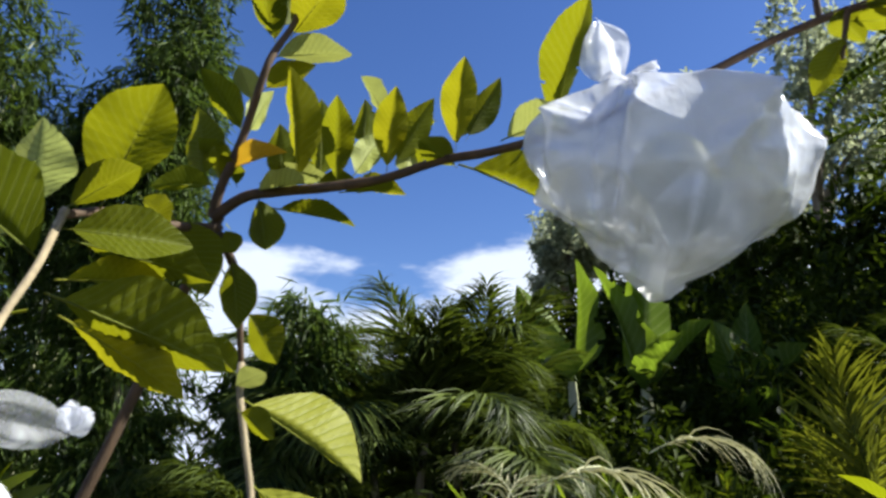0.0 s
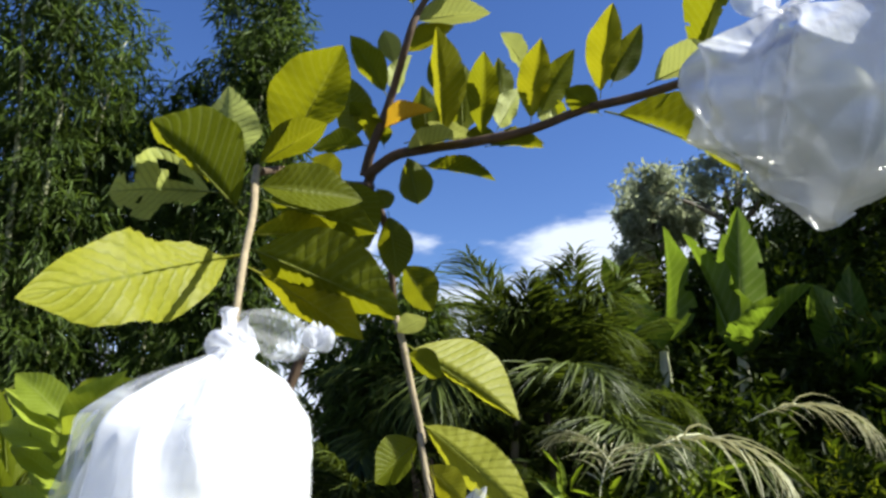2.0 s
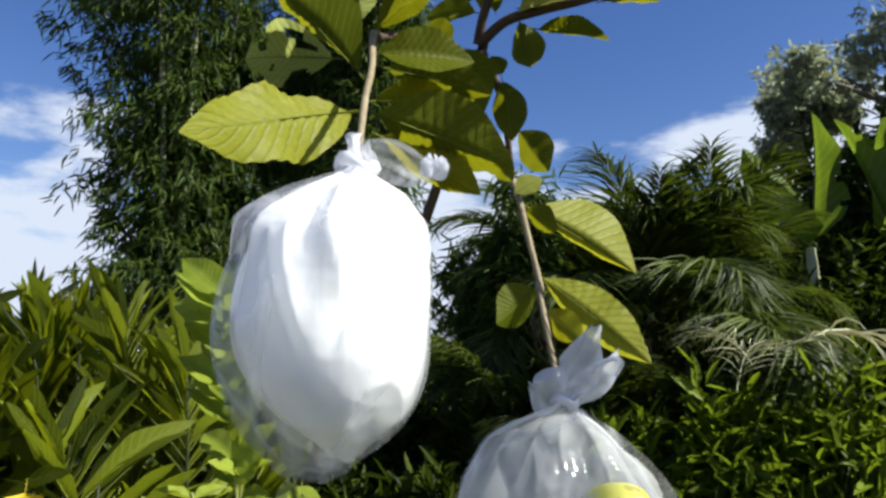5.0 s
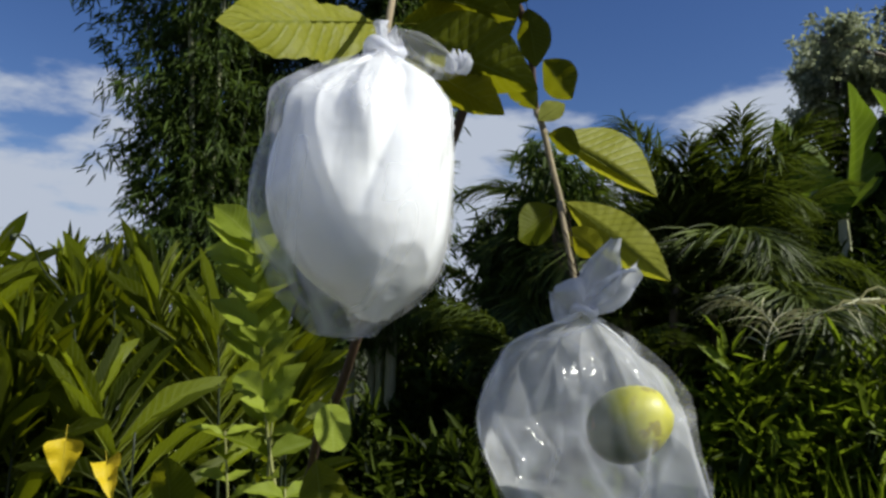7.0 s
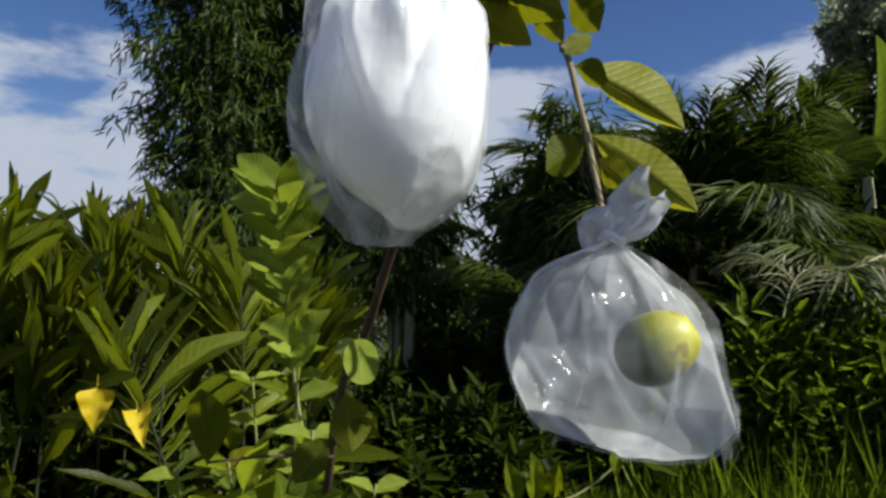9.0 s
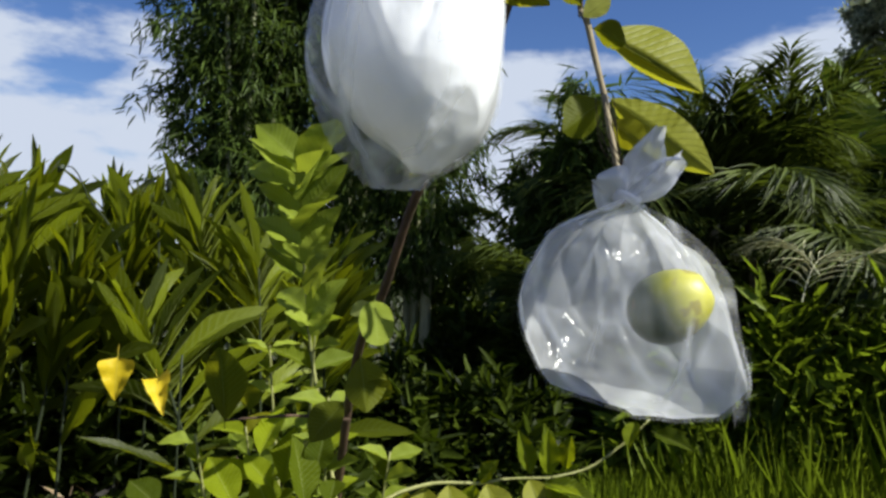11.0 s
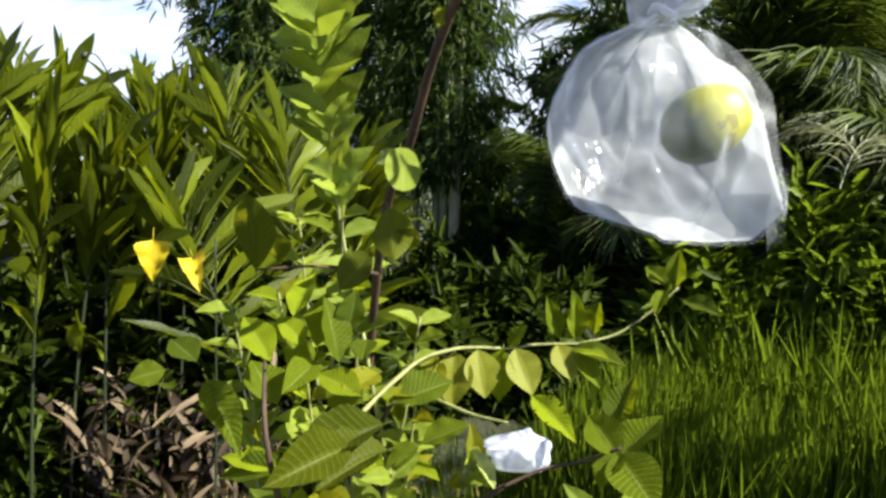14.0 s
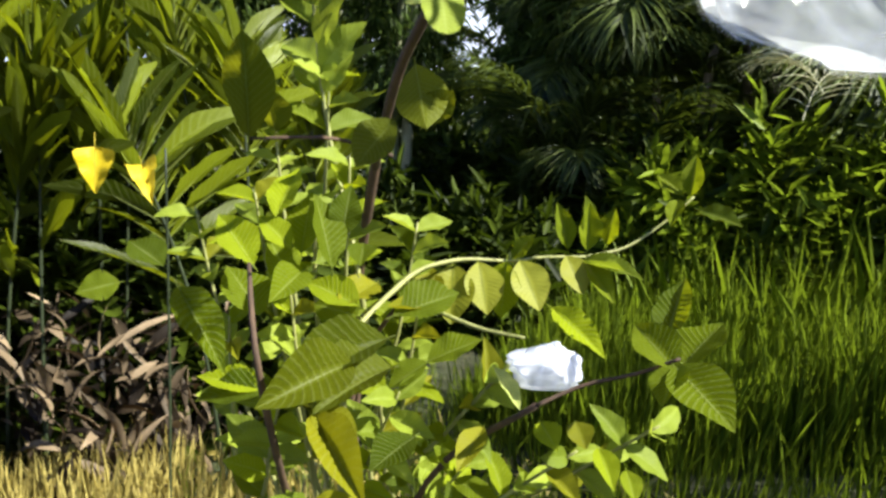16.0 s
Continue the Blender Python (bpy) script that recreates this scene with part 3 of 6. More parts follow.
# ---- bananas ----
def banana_plant(at, height, leaves, label):
    """leaves: base, tip, upper side and width of each blade."""
    z0 = land(*at)
    root = thing("banana_plant", (at[0], at[1], z0), label, "banana plant", "bananas behind the palms")
    part_of(root, "pseudostem", tube("pseudostem", [(0, 0, -0.05), (0.03, 0, height * 0.5), (0.0, 0.02, height)], [0.12, 0.10, 0.05], CULM, 10))
    for k, (base, tip, nrm, width) in enumerate(leaves):
        v, f, u = leaf_data(22, 8, banana_shape, 0.35, 0.12, (0.25, -0.2, 0.1)[k % 3], 0.03, 0.004, k, 0.14)
        v[:, 2] += 0.12 * v[:, 0]
        # splits along the side veins
        f = [q for i, q in enumerate(f) if not (i < 176 and i % 8 in (0, 7) and noise.noise((i // 8 * 0.9, k * 5.0 + at[0], (i % 8 > 3) * 9.0)) > 0.33)]
        me = mesh_from("leaf", v, f, BANANA_LEAF, u)
        b, t = Vector(base), Vector(tip)
        part_of(root, "leaf", me, Matrix.Translation(-Vector((at[0], at[1], z0))) @ axes_matrix(b, t - b, nrm, (t - b).length, width, (t - b).length))
    return root


banana_plant((1.62, 9.2), 1.9, [((1.62, 9.2, 2.9), (1.72, 9.1, 4.75), (0.25, 1, 0.1), 0.60), ((1.6, 9.2, 2.8), (1.05, 9.3, 4.5), (0.9, 0.5, 0.3), 0.45),
                                ((1.65, 9.2, 2.8), (2.5, 9.1, 3.7), (-0.4, 0.6, 0.8), 0.5), ((1.6, 9.2, 2.8), (1.9, 8.3, 3.3), (0, 0.5, 1), 0.5)], "banana plant with tall upright green leaves")
banana_plant((0.75, 9.6), 1.9, [((0.75, 9.6, 3.1), (0.02, 9.55, 4.3), (-0.2, 0.9, 0.3), 0.52), ((0.78, 9.6, 3.1), (0.86, 9.6, 4.7), (0.9, 0.4, 0.1), 0.5),
                                ((0.75, 9.6, 3.0), (0.3, 8.9, 3.2), (0, 0.3, 1), 0.5)], "banana plant with a dark shaded leaf leaning over")
banana_plant((2.75, 8.9), 1.5, [((2.75, 8.9, 2.5), (2.35, 8.7, 3.6), (0.3, 0.8, 0.4), 0.5), ((2.75, 8.9, 2.5), (3.4, 8.6, 3.3), (-0.3, 0.6, 0.8), 0.5),
                                ((2.75, 8.9, 2.4), (2.9, 8.1, 2.7), (0, 0.3, 1), 0.5), ((2.75, 8.9, 2.5), (2.85, 9.0, 3.9), (0.3, 1, 0), 0.45)], "smaller banana plant with split green leaves")


# ---- far trees and undergrowth ----
def broad_tree(at, height, width, clumps, label, seed, leaf=0.17):
    global rng
    keep, rng = rng, np.random.default_rng(seed)
    root = thing("tree", (at[0], at[1], land(*at)), label, "tree", "trees behind the bananas")
    top = height * 0.55
    part_of(root, "trunk", tube("trunk", [(0, 0, -0.1), (0.1, 0.05, top * 0.5), (0.0, 0.1, top), (0.1, 0.0, height * 0.85)], [0.18, 0.14, 0.10, 0.03], TRUNK_BARK, 8))
    tips, outs = [], []
    for k in range(9):
        an, z = k * 2.4, height * rng.uniform(0.35, 0.7)
        end = np.array([math.cos(an) * width * rng.uniform(0.5, 1.0), math.sin(an) * width * rng.uniform(0.5, 1.0), z + height * rng.uniform(0.1, 0.3)])
        mid = np.array([end[0] * 0.45, end[1] * 0.45, z + (end[2] - z) * 0.35])
        part_of(root, "limb", tube("limb", [(0.05, 0.05, z * 0.9), tuple(mid), tuple(end)], [0.07, 0.045, 0.012], TRUNK_BARK, 6))
        for c in range(clumps // 9):
            t = rng.uniform(0.30, 1.0) ** 1.15
            p = mid + (end - mid) * t + np.clip(rng.normal(size=3), -1.3, 1.3) * np.array([0.18, 0.18, 0.14]) * width
            tips.append(p)
            outs.append((p - np.array([0, 0, height * 0.5])) / height)
    tips, outs = np.array(tips), np.array(outs)
    sets = []
    for i, tpl in enumerate(FAR_OVAL):
        sel = slice(i, None, 2)
        sets.append(join_many(tpl, *spray_leaves(tips[sel], outs[sel], len(tips[sel]) * 22, leaf, leaf * 0.36, 0.35, 0.75)))
    part_of(root, "crown", mesh_from("crown", *stack(sets)[:2], TREE_LEAF))["kind"] = "stuff"
    rng = keep
    return root


broad_tree((2.9, 16.0), 5.0, 2.3, 380, "grey-green broadleaf tree with an open airy crown", 51)
broad_tree((5.2, 17.0), 6.6, 1.9, 600, "taller grey-green tree with a thin open crown", 57)
broad_tree((1.15, 16.8), 5.2, 1.1, 420, "grey-green tree with a thin feathery top", 52)
broad_tree((6.0, 14.0), 7.0, 3.0, 640, "tall grey-green tree on the rise", 53)
broad_tree((8.5, 11.5), 6.2, 2.8, 800, "dense dark broadleaf tree", 54)


def undergrowth(name, label, centres, leaf, seed, per=2600, mat=None, tall=0.4):
    """A bank of mixed leaves with stems inside: uncountable growth."""
    global rng
    keep, rng = rng, np.random.default_rng(seed)
    sets = []
    for (x, y, rx, ry, h) in centres:
        z0 = land(x, y)
        n = per
        d = unit(n)
        d[:, 2] = np.abs(d[:, 2])
        r = rng.uniform(0.55, 1.0, n) ** 0.5 * (0.82 + 0.3 * np.sin(d[:, 0] * 7 + x) * np.cos(d[:, 1] * 6 + y))
        b = np.stack([x + d[:, 0] * rx * r, y + d[:, 1] * ry * r, z0 + d[:, 2] * h * r], 1)
        al = d * 0.8 + rng.normal(size=(n, 3)) * 0.6
        al[:, 2] += tall * 0.3 - 0.2
        no = d * 0.6 + rng.normal(size=(n, 3)) * 0.5 + np.array([0, 0, 0.6])
        k = n // 3
        for tpl, sel in ((FAR_LANCE[1], slice(0, k)), (FAR_OVAL[1], slice(k, 2 * k)), (FAR_LANCE[2], slice(2 * k, n))):
            m = len(b[sel])
            sets.append(join_many(tpl, b[sel], al[sel], no[sel], leaf * rng.uniform(0.5, 1.3, m), leaf * rng.uniform(0.12, 0.36, m)))
    v, f, u = stack(sets)
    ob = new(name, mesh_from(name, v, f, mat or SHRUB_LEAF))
    rng = keep
    return tagged(ob, label, "undergrowth", kind="stuff")


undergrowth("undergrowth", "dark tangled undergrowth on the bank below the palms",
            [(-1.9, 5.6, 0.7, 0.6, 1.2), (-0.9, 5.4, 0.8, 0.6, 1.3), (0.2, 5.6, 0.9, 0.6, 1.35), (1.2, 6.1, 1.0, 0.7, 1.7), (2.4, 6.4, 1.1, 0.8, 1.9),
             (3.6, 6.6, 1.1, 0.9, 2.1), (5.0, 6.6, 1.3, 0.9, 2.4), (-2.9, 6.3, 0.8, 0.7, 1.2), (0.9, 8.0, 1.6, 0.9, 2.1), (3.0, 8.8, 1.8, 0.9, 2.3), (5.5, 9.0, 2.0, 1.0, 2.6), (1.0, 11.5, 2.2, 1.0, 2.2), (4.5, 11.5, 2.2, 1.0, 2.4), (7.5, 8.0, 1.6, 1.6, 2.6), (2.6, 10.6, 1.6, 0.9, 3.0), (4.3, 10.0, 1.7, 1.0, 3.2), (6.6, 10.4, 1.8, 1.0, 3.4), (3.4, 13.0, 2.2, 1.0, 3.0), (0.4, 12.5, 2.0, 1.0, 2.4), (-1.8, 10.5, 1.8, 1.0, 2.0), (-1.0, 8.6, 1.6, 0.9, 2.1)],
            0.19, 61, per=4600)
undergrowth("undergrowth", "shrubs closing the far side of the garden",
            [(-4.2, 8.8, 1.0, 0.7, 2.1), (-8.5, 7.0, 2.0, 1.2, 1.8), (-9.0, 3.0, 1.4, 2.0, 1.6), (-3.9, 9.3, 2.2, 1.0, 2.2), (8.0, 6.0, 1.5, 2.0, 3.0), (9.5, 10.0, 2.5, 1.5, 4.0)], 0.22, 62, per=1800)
# added growth whose dark leaves stand for the shadowed hollow under the canes
undergrowth("undergrowth", "low growth behind and under the gingers, near-black to stand for deep shade",
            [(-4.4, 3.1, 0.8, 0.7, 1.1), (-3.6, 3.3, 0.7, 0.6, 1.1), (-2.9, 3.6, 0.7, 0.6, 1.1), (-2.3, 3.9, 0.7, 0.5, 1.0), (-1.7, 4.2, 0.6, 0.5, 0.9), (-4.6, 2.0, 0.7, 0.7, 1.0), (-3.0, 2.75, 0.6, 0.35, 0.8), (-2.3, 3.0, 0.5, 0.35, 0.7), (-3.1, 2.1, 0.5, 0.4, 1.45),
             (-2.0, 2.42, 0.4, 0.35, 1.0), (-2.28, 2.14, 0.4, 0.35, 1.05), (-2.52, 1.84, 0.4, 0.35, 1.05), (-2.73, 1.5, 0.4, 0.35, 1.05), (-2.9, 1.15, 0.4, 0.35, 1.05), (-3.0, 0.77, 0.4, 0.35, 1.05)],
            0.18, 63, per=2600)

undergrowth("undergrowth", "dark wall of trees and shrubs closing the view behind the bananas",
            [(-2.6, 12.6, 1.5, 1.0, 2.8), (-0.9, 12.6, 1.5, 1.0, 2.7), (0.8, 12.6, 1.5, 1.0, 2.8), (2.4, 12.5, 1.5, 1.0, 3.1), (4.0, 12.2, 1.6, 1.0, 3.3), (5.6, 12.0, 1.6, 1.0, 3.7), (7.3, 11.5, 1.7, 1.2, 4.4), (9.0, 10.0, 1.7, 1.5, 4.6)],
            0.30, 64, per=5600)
undergrowth("undergrowth", "yellow-green leafy bush on the bank", [(1.55, 5.55, 0.38, 0.35, 1.62), (1.8, 5.2, 0.40, 0.35, 1.3), (2.05, 4.9, 0.35, 0.3, 1.0)], 0.085, 65, per=2600, mat=BUSH_LEAF)

undergrowth("undergrowth", "long arching green leaves at the foot of the bank", [(-0.75, 4.9, 0.5, 0.4, 1.15), (-0.1, 5.0, 0.6, 0.4, 1.4), (0.6, 5.1, 0.6, 0.4, 1.5)], 0.20, 66, per=2600, mat=GRASS_BLADE)


def broad_shoot(at, leaves, label):
    """Low shoot with a few broad blades; leaves: base, tip, upper side, width."""
    z0 = land(*at)
    root = thing("canna_plant", (at[0], at[1], z0), label, "leafy plant")
    part_of(root, "stem", tube("stem", [(0, 0, -0.03), (0.01, 0, 0.6), (0, 0, 1.35)], [0.02, 0.018, 0.012], CANE, 8))
    for k, (base, tip, nrm, width) in enumerate(leaves):
        v, f, u = leaf_data(16, 6, lance_shape, 0.25, 0.10, 0.2, 0.02, 0.003, k, 0.1)
        b, t = Vector(base), Vector(tip)
        part_of(root, "leaf", mesh_from("leaf", v, f, GINGER_LEAF, u), Matrix.Translation(-Vector((at[0], at[1], z0))) @ axes_matrix(b, t - b, nrm, (t - b).length, width, (t - b).length))
    return root


broad_shoot((2.02, 3.8), [((2.02, 3.8, 1.50), (1.70, 3.92, 1.80), (0.3, -0.4, 1.0), 0.15), ((2.02, 3.8, 1.45), (2.35, 3.9, 1.75), (-0.3, -0.2, 1.0), 0.14), ((2.02, 3.8, 1.4), (1.95, 3.45, 1.55), (0, 0.4, 1.0), 0.13)],
            "leafy plant with broad light green blades")
# ---- tree with pinnate leaves at the side of the clearing ----
def side_tree(at, label):
    r = np.random.default_rng(95)
    root = thing("tree", (at[0], at[1], land(*at)), label, "tree")
    part_of(root, "trunk", tube("trunk", [(0, 0, -0.05), (0.05, 0.0, 1.3), (0.0, 0.05, 2.6), (-0.1, 0, 3.6)], [0.07, 0.06, 0.045, 0.02], TRUNK_BARK, 9))
    for k in range(16):
        an = k * 2.4
        z = 2.1 + 1.5 * (k / 15)
        tip = np.array([math.cos(an), math.sin(an), 0.0]) * r.uniform(0.5, 0.85) + np.array([0, 0, z + 0.2])
        part_of(root, "limb", tube("limb", [(0, 0.03, z - 0.1), tuple(tip * np.array([0.5, 0.5, 1])), tuple(tip)], [0.014, 0.009, 0.004], TRUNK_BARK, 6))
        b, al, no = [], [], []
        for m in range(5):
            base = tip * np.array([0.45 + 0.14 * m, 0.45 + 0.14 * m, 1])
            d = np.array([math.cos(an + (m % 3 - 1) * 0.9), math.sin(an + (m % 3 - 1) * 0.9), -0.25 + 0.1 * m])
            side = np.array([-d[1], d[0], 0.1])
            for s in range(13):
                for sg in (-1, 1):
                    b.append(base + d * 0.03 * (s + 1) + np.array([0, 0, -0.0012 * s * s]))
                    al.append(side * sg + d * 0.4)
                    no.append(np.array([0, 0, 1.0]) + r.normal(size=3) * 0.15)
        n = len(b)
        jv, jf, ju = join_many(FAR_OVAL[0], np.array(b), np.array(al), np.array(no), 0.085 * r.uniform(0.8, 1.1, n), 0.026 * np.ones(n))
        part_of(root, "leaves", mesh_from("leaves", jv, jf, SHRUB_LEAF))
    return root


side_tree((2.45, 2.75), "slender tree with fine feathery pinnate leaves")

# ---- guava tree ----
guava = thing("guava_tree", (-0.66, 1.16, 0.0), "young guava tree with brown wood and large ribbed yellow-green leaves", "tree")
LEAF_COUNT = [0]


def branch(owner, name, points, radii, mat, sides=10):
    pts = [Vector(p) - owner.location for p in points]
    return part_of(owner, name, tube(name, pts, [r * 0.8 for r in radii] if mat in (GUAVA_BARK, TWIG_BARK) else radii, mat, sides))


def guava_leaf(owner, base, tip, normal, width, mat=GUAVA_LEAF, fold=0.25, droop=0.1, holes=0, shape=None):
    """One guava leaf from its stalk to its tip; normal is its upper side."""
    LEAF_COUNT[0] += 1
    seed = LEAF_COUNT[0]
    r = random.Random(seed)
    base, tip = Vector(base), Vector(tip)
    length = (tip - base).length
    nu, nv = 44, 8
    v, f, u = leaf_data(nu, nv, shape or (sprig_shape if mat is SAPLING_LEAF else guava_shape), fold, droop, r.uniform(-0.25, 0.25), r.uniform(0.01, 0.03), 0.030, seed, 0.10)
    v[:, 2] += droop * v[:, 0]
    if holes > 0:
        gone = {i for i, q in enumerate(f) if i < nu * nv and noise.noise((v[q[0]][0] * 5 + seed, v[q[0]][1] * 6, 1.7)) > 0.24 and abs(v[q[0]][1]) > 0.06}
        f = [q for i, q in enumerate(f) if i not in gone]
    # insect bites along the edge of some leaves
    elif holes == 0 and r.random() < 0.35:
        gone = {i for i, q in enumerate(f) if i < nu * nv and (i % nv in (0, nv - 1)) and noise.noise((i // nv * 0.35, seed * 3.1, (i % nv) * 1.0)) > 0.42}
        f = [q for i, q in enumerate(f) if i not in gone]
    me = mesh_from("leaf", v, f, mat, u)
    return part_of(owner, "leaf", me, Matrix.Translation(-owner.location) @ axes_matrix(base, tip - base, normal, length, width, length))


branch(guava, "trunk", [(-0.635, 1.039, -0.030), (-0.649, 1.049, 0.570), (-0.635, 1.022, 0.993), (-0.522, 0.893, 1.288), (-0.477, 0.843, 1.351)], [0.013, 0.012, 0.010, 0.0088, 0.0084], GUAVA_BARK)
# ---- guava tree: wood ----
branch(guava, "trunk", [(-0.522, 0.893, 1.288), (-0.431, 0.790, 1.406), (-0.347, 0.714, 1.481), (-0.280, 0.660, 1.575), (-0.223, 0.625, 1.641), (-0.182, 0.606, 1.667), (-0.104, 0.626, 1.917)], [0.0078, 0.0074, 0.007, 0.0066, 0.0064, 0.0062, 0.006], GUAVA_BARK)
branch(guava, "branch", [(-0.108, 0.621, 1.913), (-0.078, 0.616, 1.931), (-0.044, 0.617, 1.936), (0.000, 0.613, 1.937), (0.054, 0.606, 1.941), (0.106, 0.588, 1.948), (0.153, 0.569, 1.946), (0.218, 0.535, 1.947), (0.310, 0.519, 1.978), (0.343, 0.483, 1.978), (0.373, 0.456, 1.978), (0.407, 0.428, 1.974)], [0.0068, 0.0061, 0.0059, 0.0058, 0.0054, 0.005, 0.0049, 0.0045, 0.004, 0.0036, 0.0035, 0.0032], GUAVA_BARK)
branch(guava, "branch", [(-0.109, 0.622, 1.915), (-0.100, 0.612, 1.938), (-0.083, 0.601, 1.970), (-0.071, 0.593, 2.000), (-0.050, 0.574, 2.047), (-0.037, 0.597, 2.114), (-0.055, 0.571, 2.154)], [0.0065, 0.0058, 0.0052, 0.0049, 0.0043, 0.0036, 0.0029], GUAVA_BARK)
branch(guava, "branch", [(-0.105, 0.630, 1.907), (-0.119, 0.571, 1.888), (-0.128, 0.503, 1.874), (-0.133, 0.455, 1.854)], [0.0058, 0.0047, 0.0043, 0.0036], GUAVA_BARK)
branch(guava, "twig", [(-0.131, 0.452, 1.856), (-0.124, 0.438, 1.840), (-0.099, 0.395, 1.800), (-0.074, 0.345, 1.757), (-0.054, 0.307, 1.718), (-0.043, 0.287, 1.699)], [0.0040, 0.0036, 0.0030, 0.0026, 0.0024, 0.0022], TWIG_BARK)
branch(guava, "branch", [(-0.106, 0.632, 1.902), (-0.097, 0.663, 1.870), (-0.097, 0.682, 1.827), (-0.097, 0.697, 1.786)], [0.0058, 0.005, 0.0043, 0.0036], GUAVA_BARK)
branch(guava, "twig", [(-0.097, 0.696, 1.791), (-0.072, 0.639, 1.758), (-0.060, 0.630, 1.718), (-0.044, 0.618, 1.667), (-0.035, 0.578, 1.664), (-0.016, 0.560, 1.593), (-0.010, 0.550, 1.567)], [0.0045, 0.004, 0.0038, 0.0036, 0.0034, 0.0032, 0.003], TWIG_BARK)
branch(guava, "twig", [(0.371, 0.458, 1.978), (0.369, 0.454, 1.993), (0.369, 0.450, 2.008)], [0.0029, 0.0025, 0.0022], GUAVA_BARK)
branch(guava, "twig", [(0.383, 0.445, 1.978), (0.381, 0.450, 1.962), (0.379, 0.455, 1.946)], [0.0029, 0.0022, 0.0014], GUAVA_BARK)
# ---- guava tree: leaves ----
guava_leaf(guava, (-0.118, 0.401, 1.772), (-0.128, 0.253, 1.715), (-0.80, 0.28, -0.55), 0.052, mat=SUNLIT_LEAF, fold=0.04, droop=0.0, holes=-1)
guava_leaf(guava, (-0.137, 0.438, 1.821), (-0.146, 0.344, 1.845), (-0.146, 0.257, 0.955), 0.051, fold=0.6)
guava_leaf(guava, (-0.123, 0.480, 1.875), (-0.052, 0.417, 1.929), (-0.359, 0.335, 0.871), 0.060, fold=0.3, holes=-1)
guava_leaf(guava, (-0.132, 0.458, 1.862), (-0.067, 0.431, 1.876), (-0.014, 0.442, 0.897), 0.028)
guava_leaf(guava, (-0.162, 0.442, 1.836), (-0.192, 0.369, 1.810), (-0.849, 0.171, 0.501), 0.053, mat=PALE_LEAF, droop=0.3, holes=1)
guava_leaf(guava, (-0.162, 0.454, 1.862), (-0.164, 0.454, 1.930), (0.020, 1.000, 0.009), 0.051, mat=PALE_LEAF)
guava_leaf(guava, (-0.138, 0.473, 1.850), (-0.075, 0.531, 1.855), (0.667, -0.731, 0.146), 0.045)
guava_leaf(guava, (-0.147, 0.504, 1.850), (-0.071, 0.562, 1.834), (-0.223, 0.512, 0.830), 0.047)
guava_leaf(guava, (-0.145, 0.487, 1.803), (-0.044, 0.548, 1.760), (-0.181, 0.756, 0.629), 0.070, fold=0.35, holes=-1)
guava_leaf(guava, (-0.158, 0.519, 1.794), (-0.073, 0.543, 1.740), (0.086, 0.846, 0.525), 0.054, mat=GUAVA_YELLOW)
guava_leaf(guava, (-0.077, 0.605, 1.865), (-0.070, 0.614, 1.807), (0.016, 0.986, 0.166), 0.036)
guava_leaf(guava, (-0.075, 0.650, 1.829), (-0.044, 0.648, 1.783), (0.256, 0.957, 0.133), 0.041)
guava_leaf(guava, (-0.160, 0.508, 1.824), (-0.103, 0.553, 1.831), (-0.308, 0.252, 0.917), 0.034, mat=GUAVA_YELLOW)
guava_leaf(guava, (-0.064, 0.616, 1.928), (-0.053, 0.617, 1.879), (0.016, 0.999, 0.032), 0.035, fold=0.6)
guava_leaf(guava, (-0.049, 0.632, 1.925), (0.012, 0.686, 1.925), (-0.216, 0.233, 0.948), 0.036)
guava_leaf(guava, (-0.098, 0.628, 1.903), (-0.082, 0.620, 1.879), (0.123, 0.962, -0.245), 0.022)
guava_leaf(guava, (-0.124, 0.530, 1.896), (-0.093, 0.522, 1.861), (0.516, 0.798, 0.311), 0.035)
guava_leaf(guava, (-0.125, 0.587, 1.898), (-0.094, 0.600, 1.833), (0.268, 0.915, 0.303), 0.055)
guava_leaf(guava, (-0.102, 0.618, 1.947), (-0.097, 0.584, 1.969), (0.342, 0.548, 0.764), 0.030)
guava_leaf(guava, (-0.029, 0.614, 1.949), (-0.021, 0.547, 2.024), (0.265, 0.735, 0.625), 0.032, mat=GUAVA_YELLOW, fold=0.4)
guava_leaf(guava, (0.009, 0.611, 1.945), (0.023, 0.550, 1.995), (-0.144, 0.608, 0.781), 0.031)
guava_leaf(guava, (-0.089, 0.606, 1.956), (-0.032, 0.593, 1.964), (-0.064, 0.318, 0.946), 0.029, mat=ORANGE_LEAF, fold=0.5)
guava_leaf(guava, (-0.049, 0.630, 1.953), (-0.054, 0.622, 2.009), (0.076, 0.984, 0.158), 0.035)
guava_leaf(guava, (-0.013, 0.634, 1.959), (-0.019, 0.633, 2.041), (0.214, 0.976, 0.030), 0.037)
guava_leaf(guava, (0.057, 0.601, 1.951), (0.073, 0.550, 2.001), (-0.243, 0.637, 0.732), 0.031, mat=GUAVA_YELLOW)
guava_leaf(guava, (0.067, 0.600, 1.956), (0.099, 0.591, 2.012), (-0.328, 0.890, 0.317), 0.031)
guava_leaf(guava, (0.120, 0.581, 1.960), (0.133, 0.513, 2.002), (-0.135, 0.502, 0.854), 0.032, mat=GUAVA_YELLOW)
guava_leaf(guava, (0.131, 0.581, 1.968), (0.159, 0.581, 2.023), (-0.252, 0.958, 0.136), 0.027)
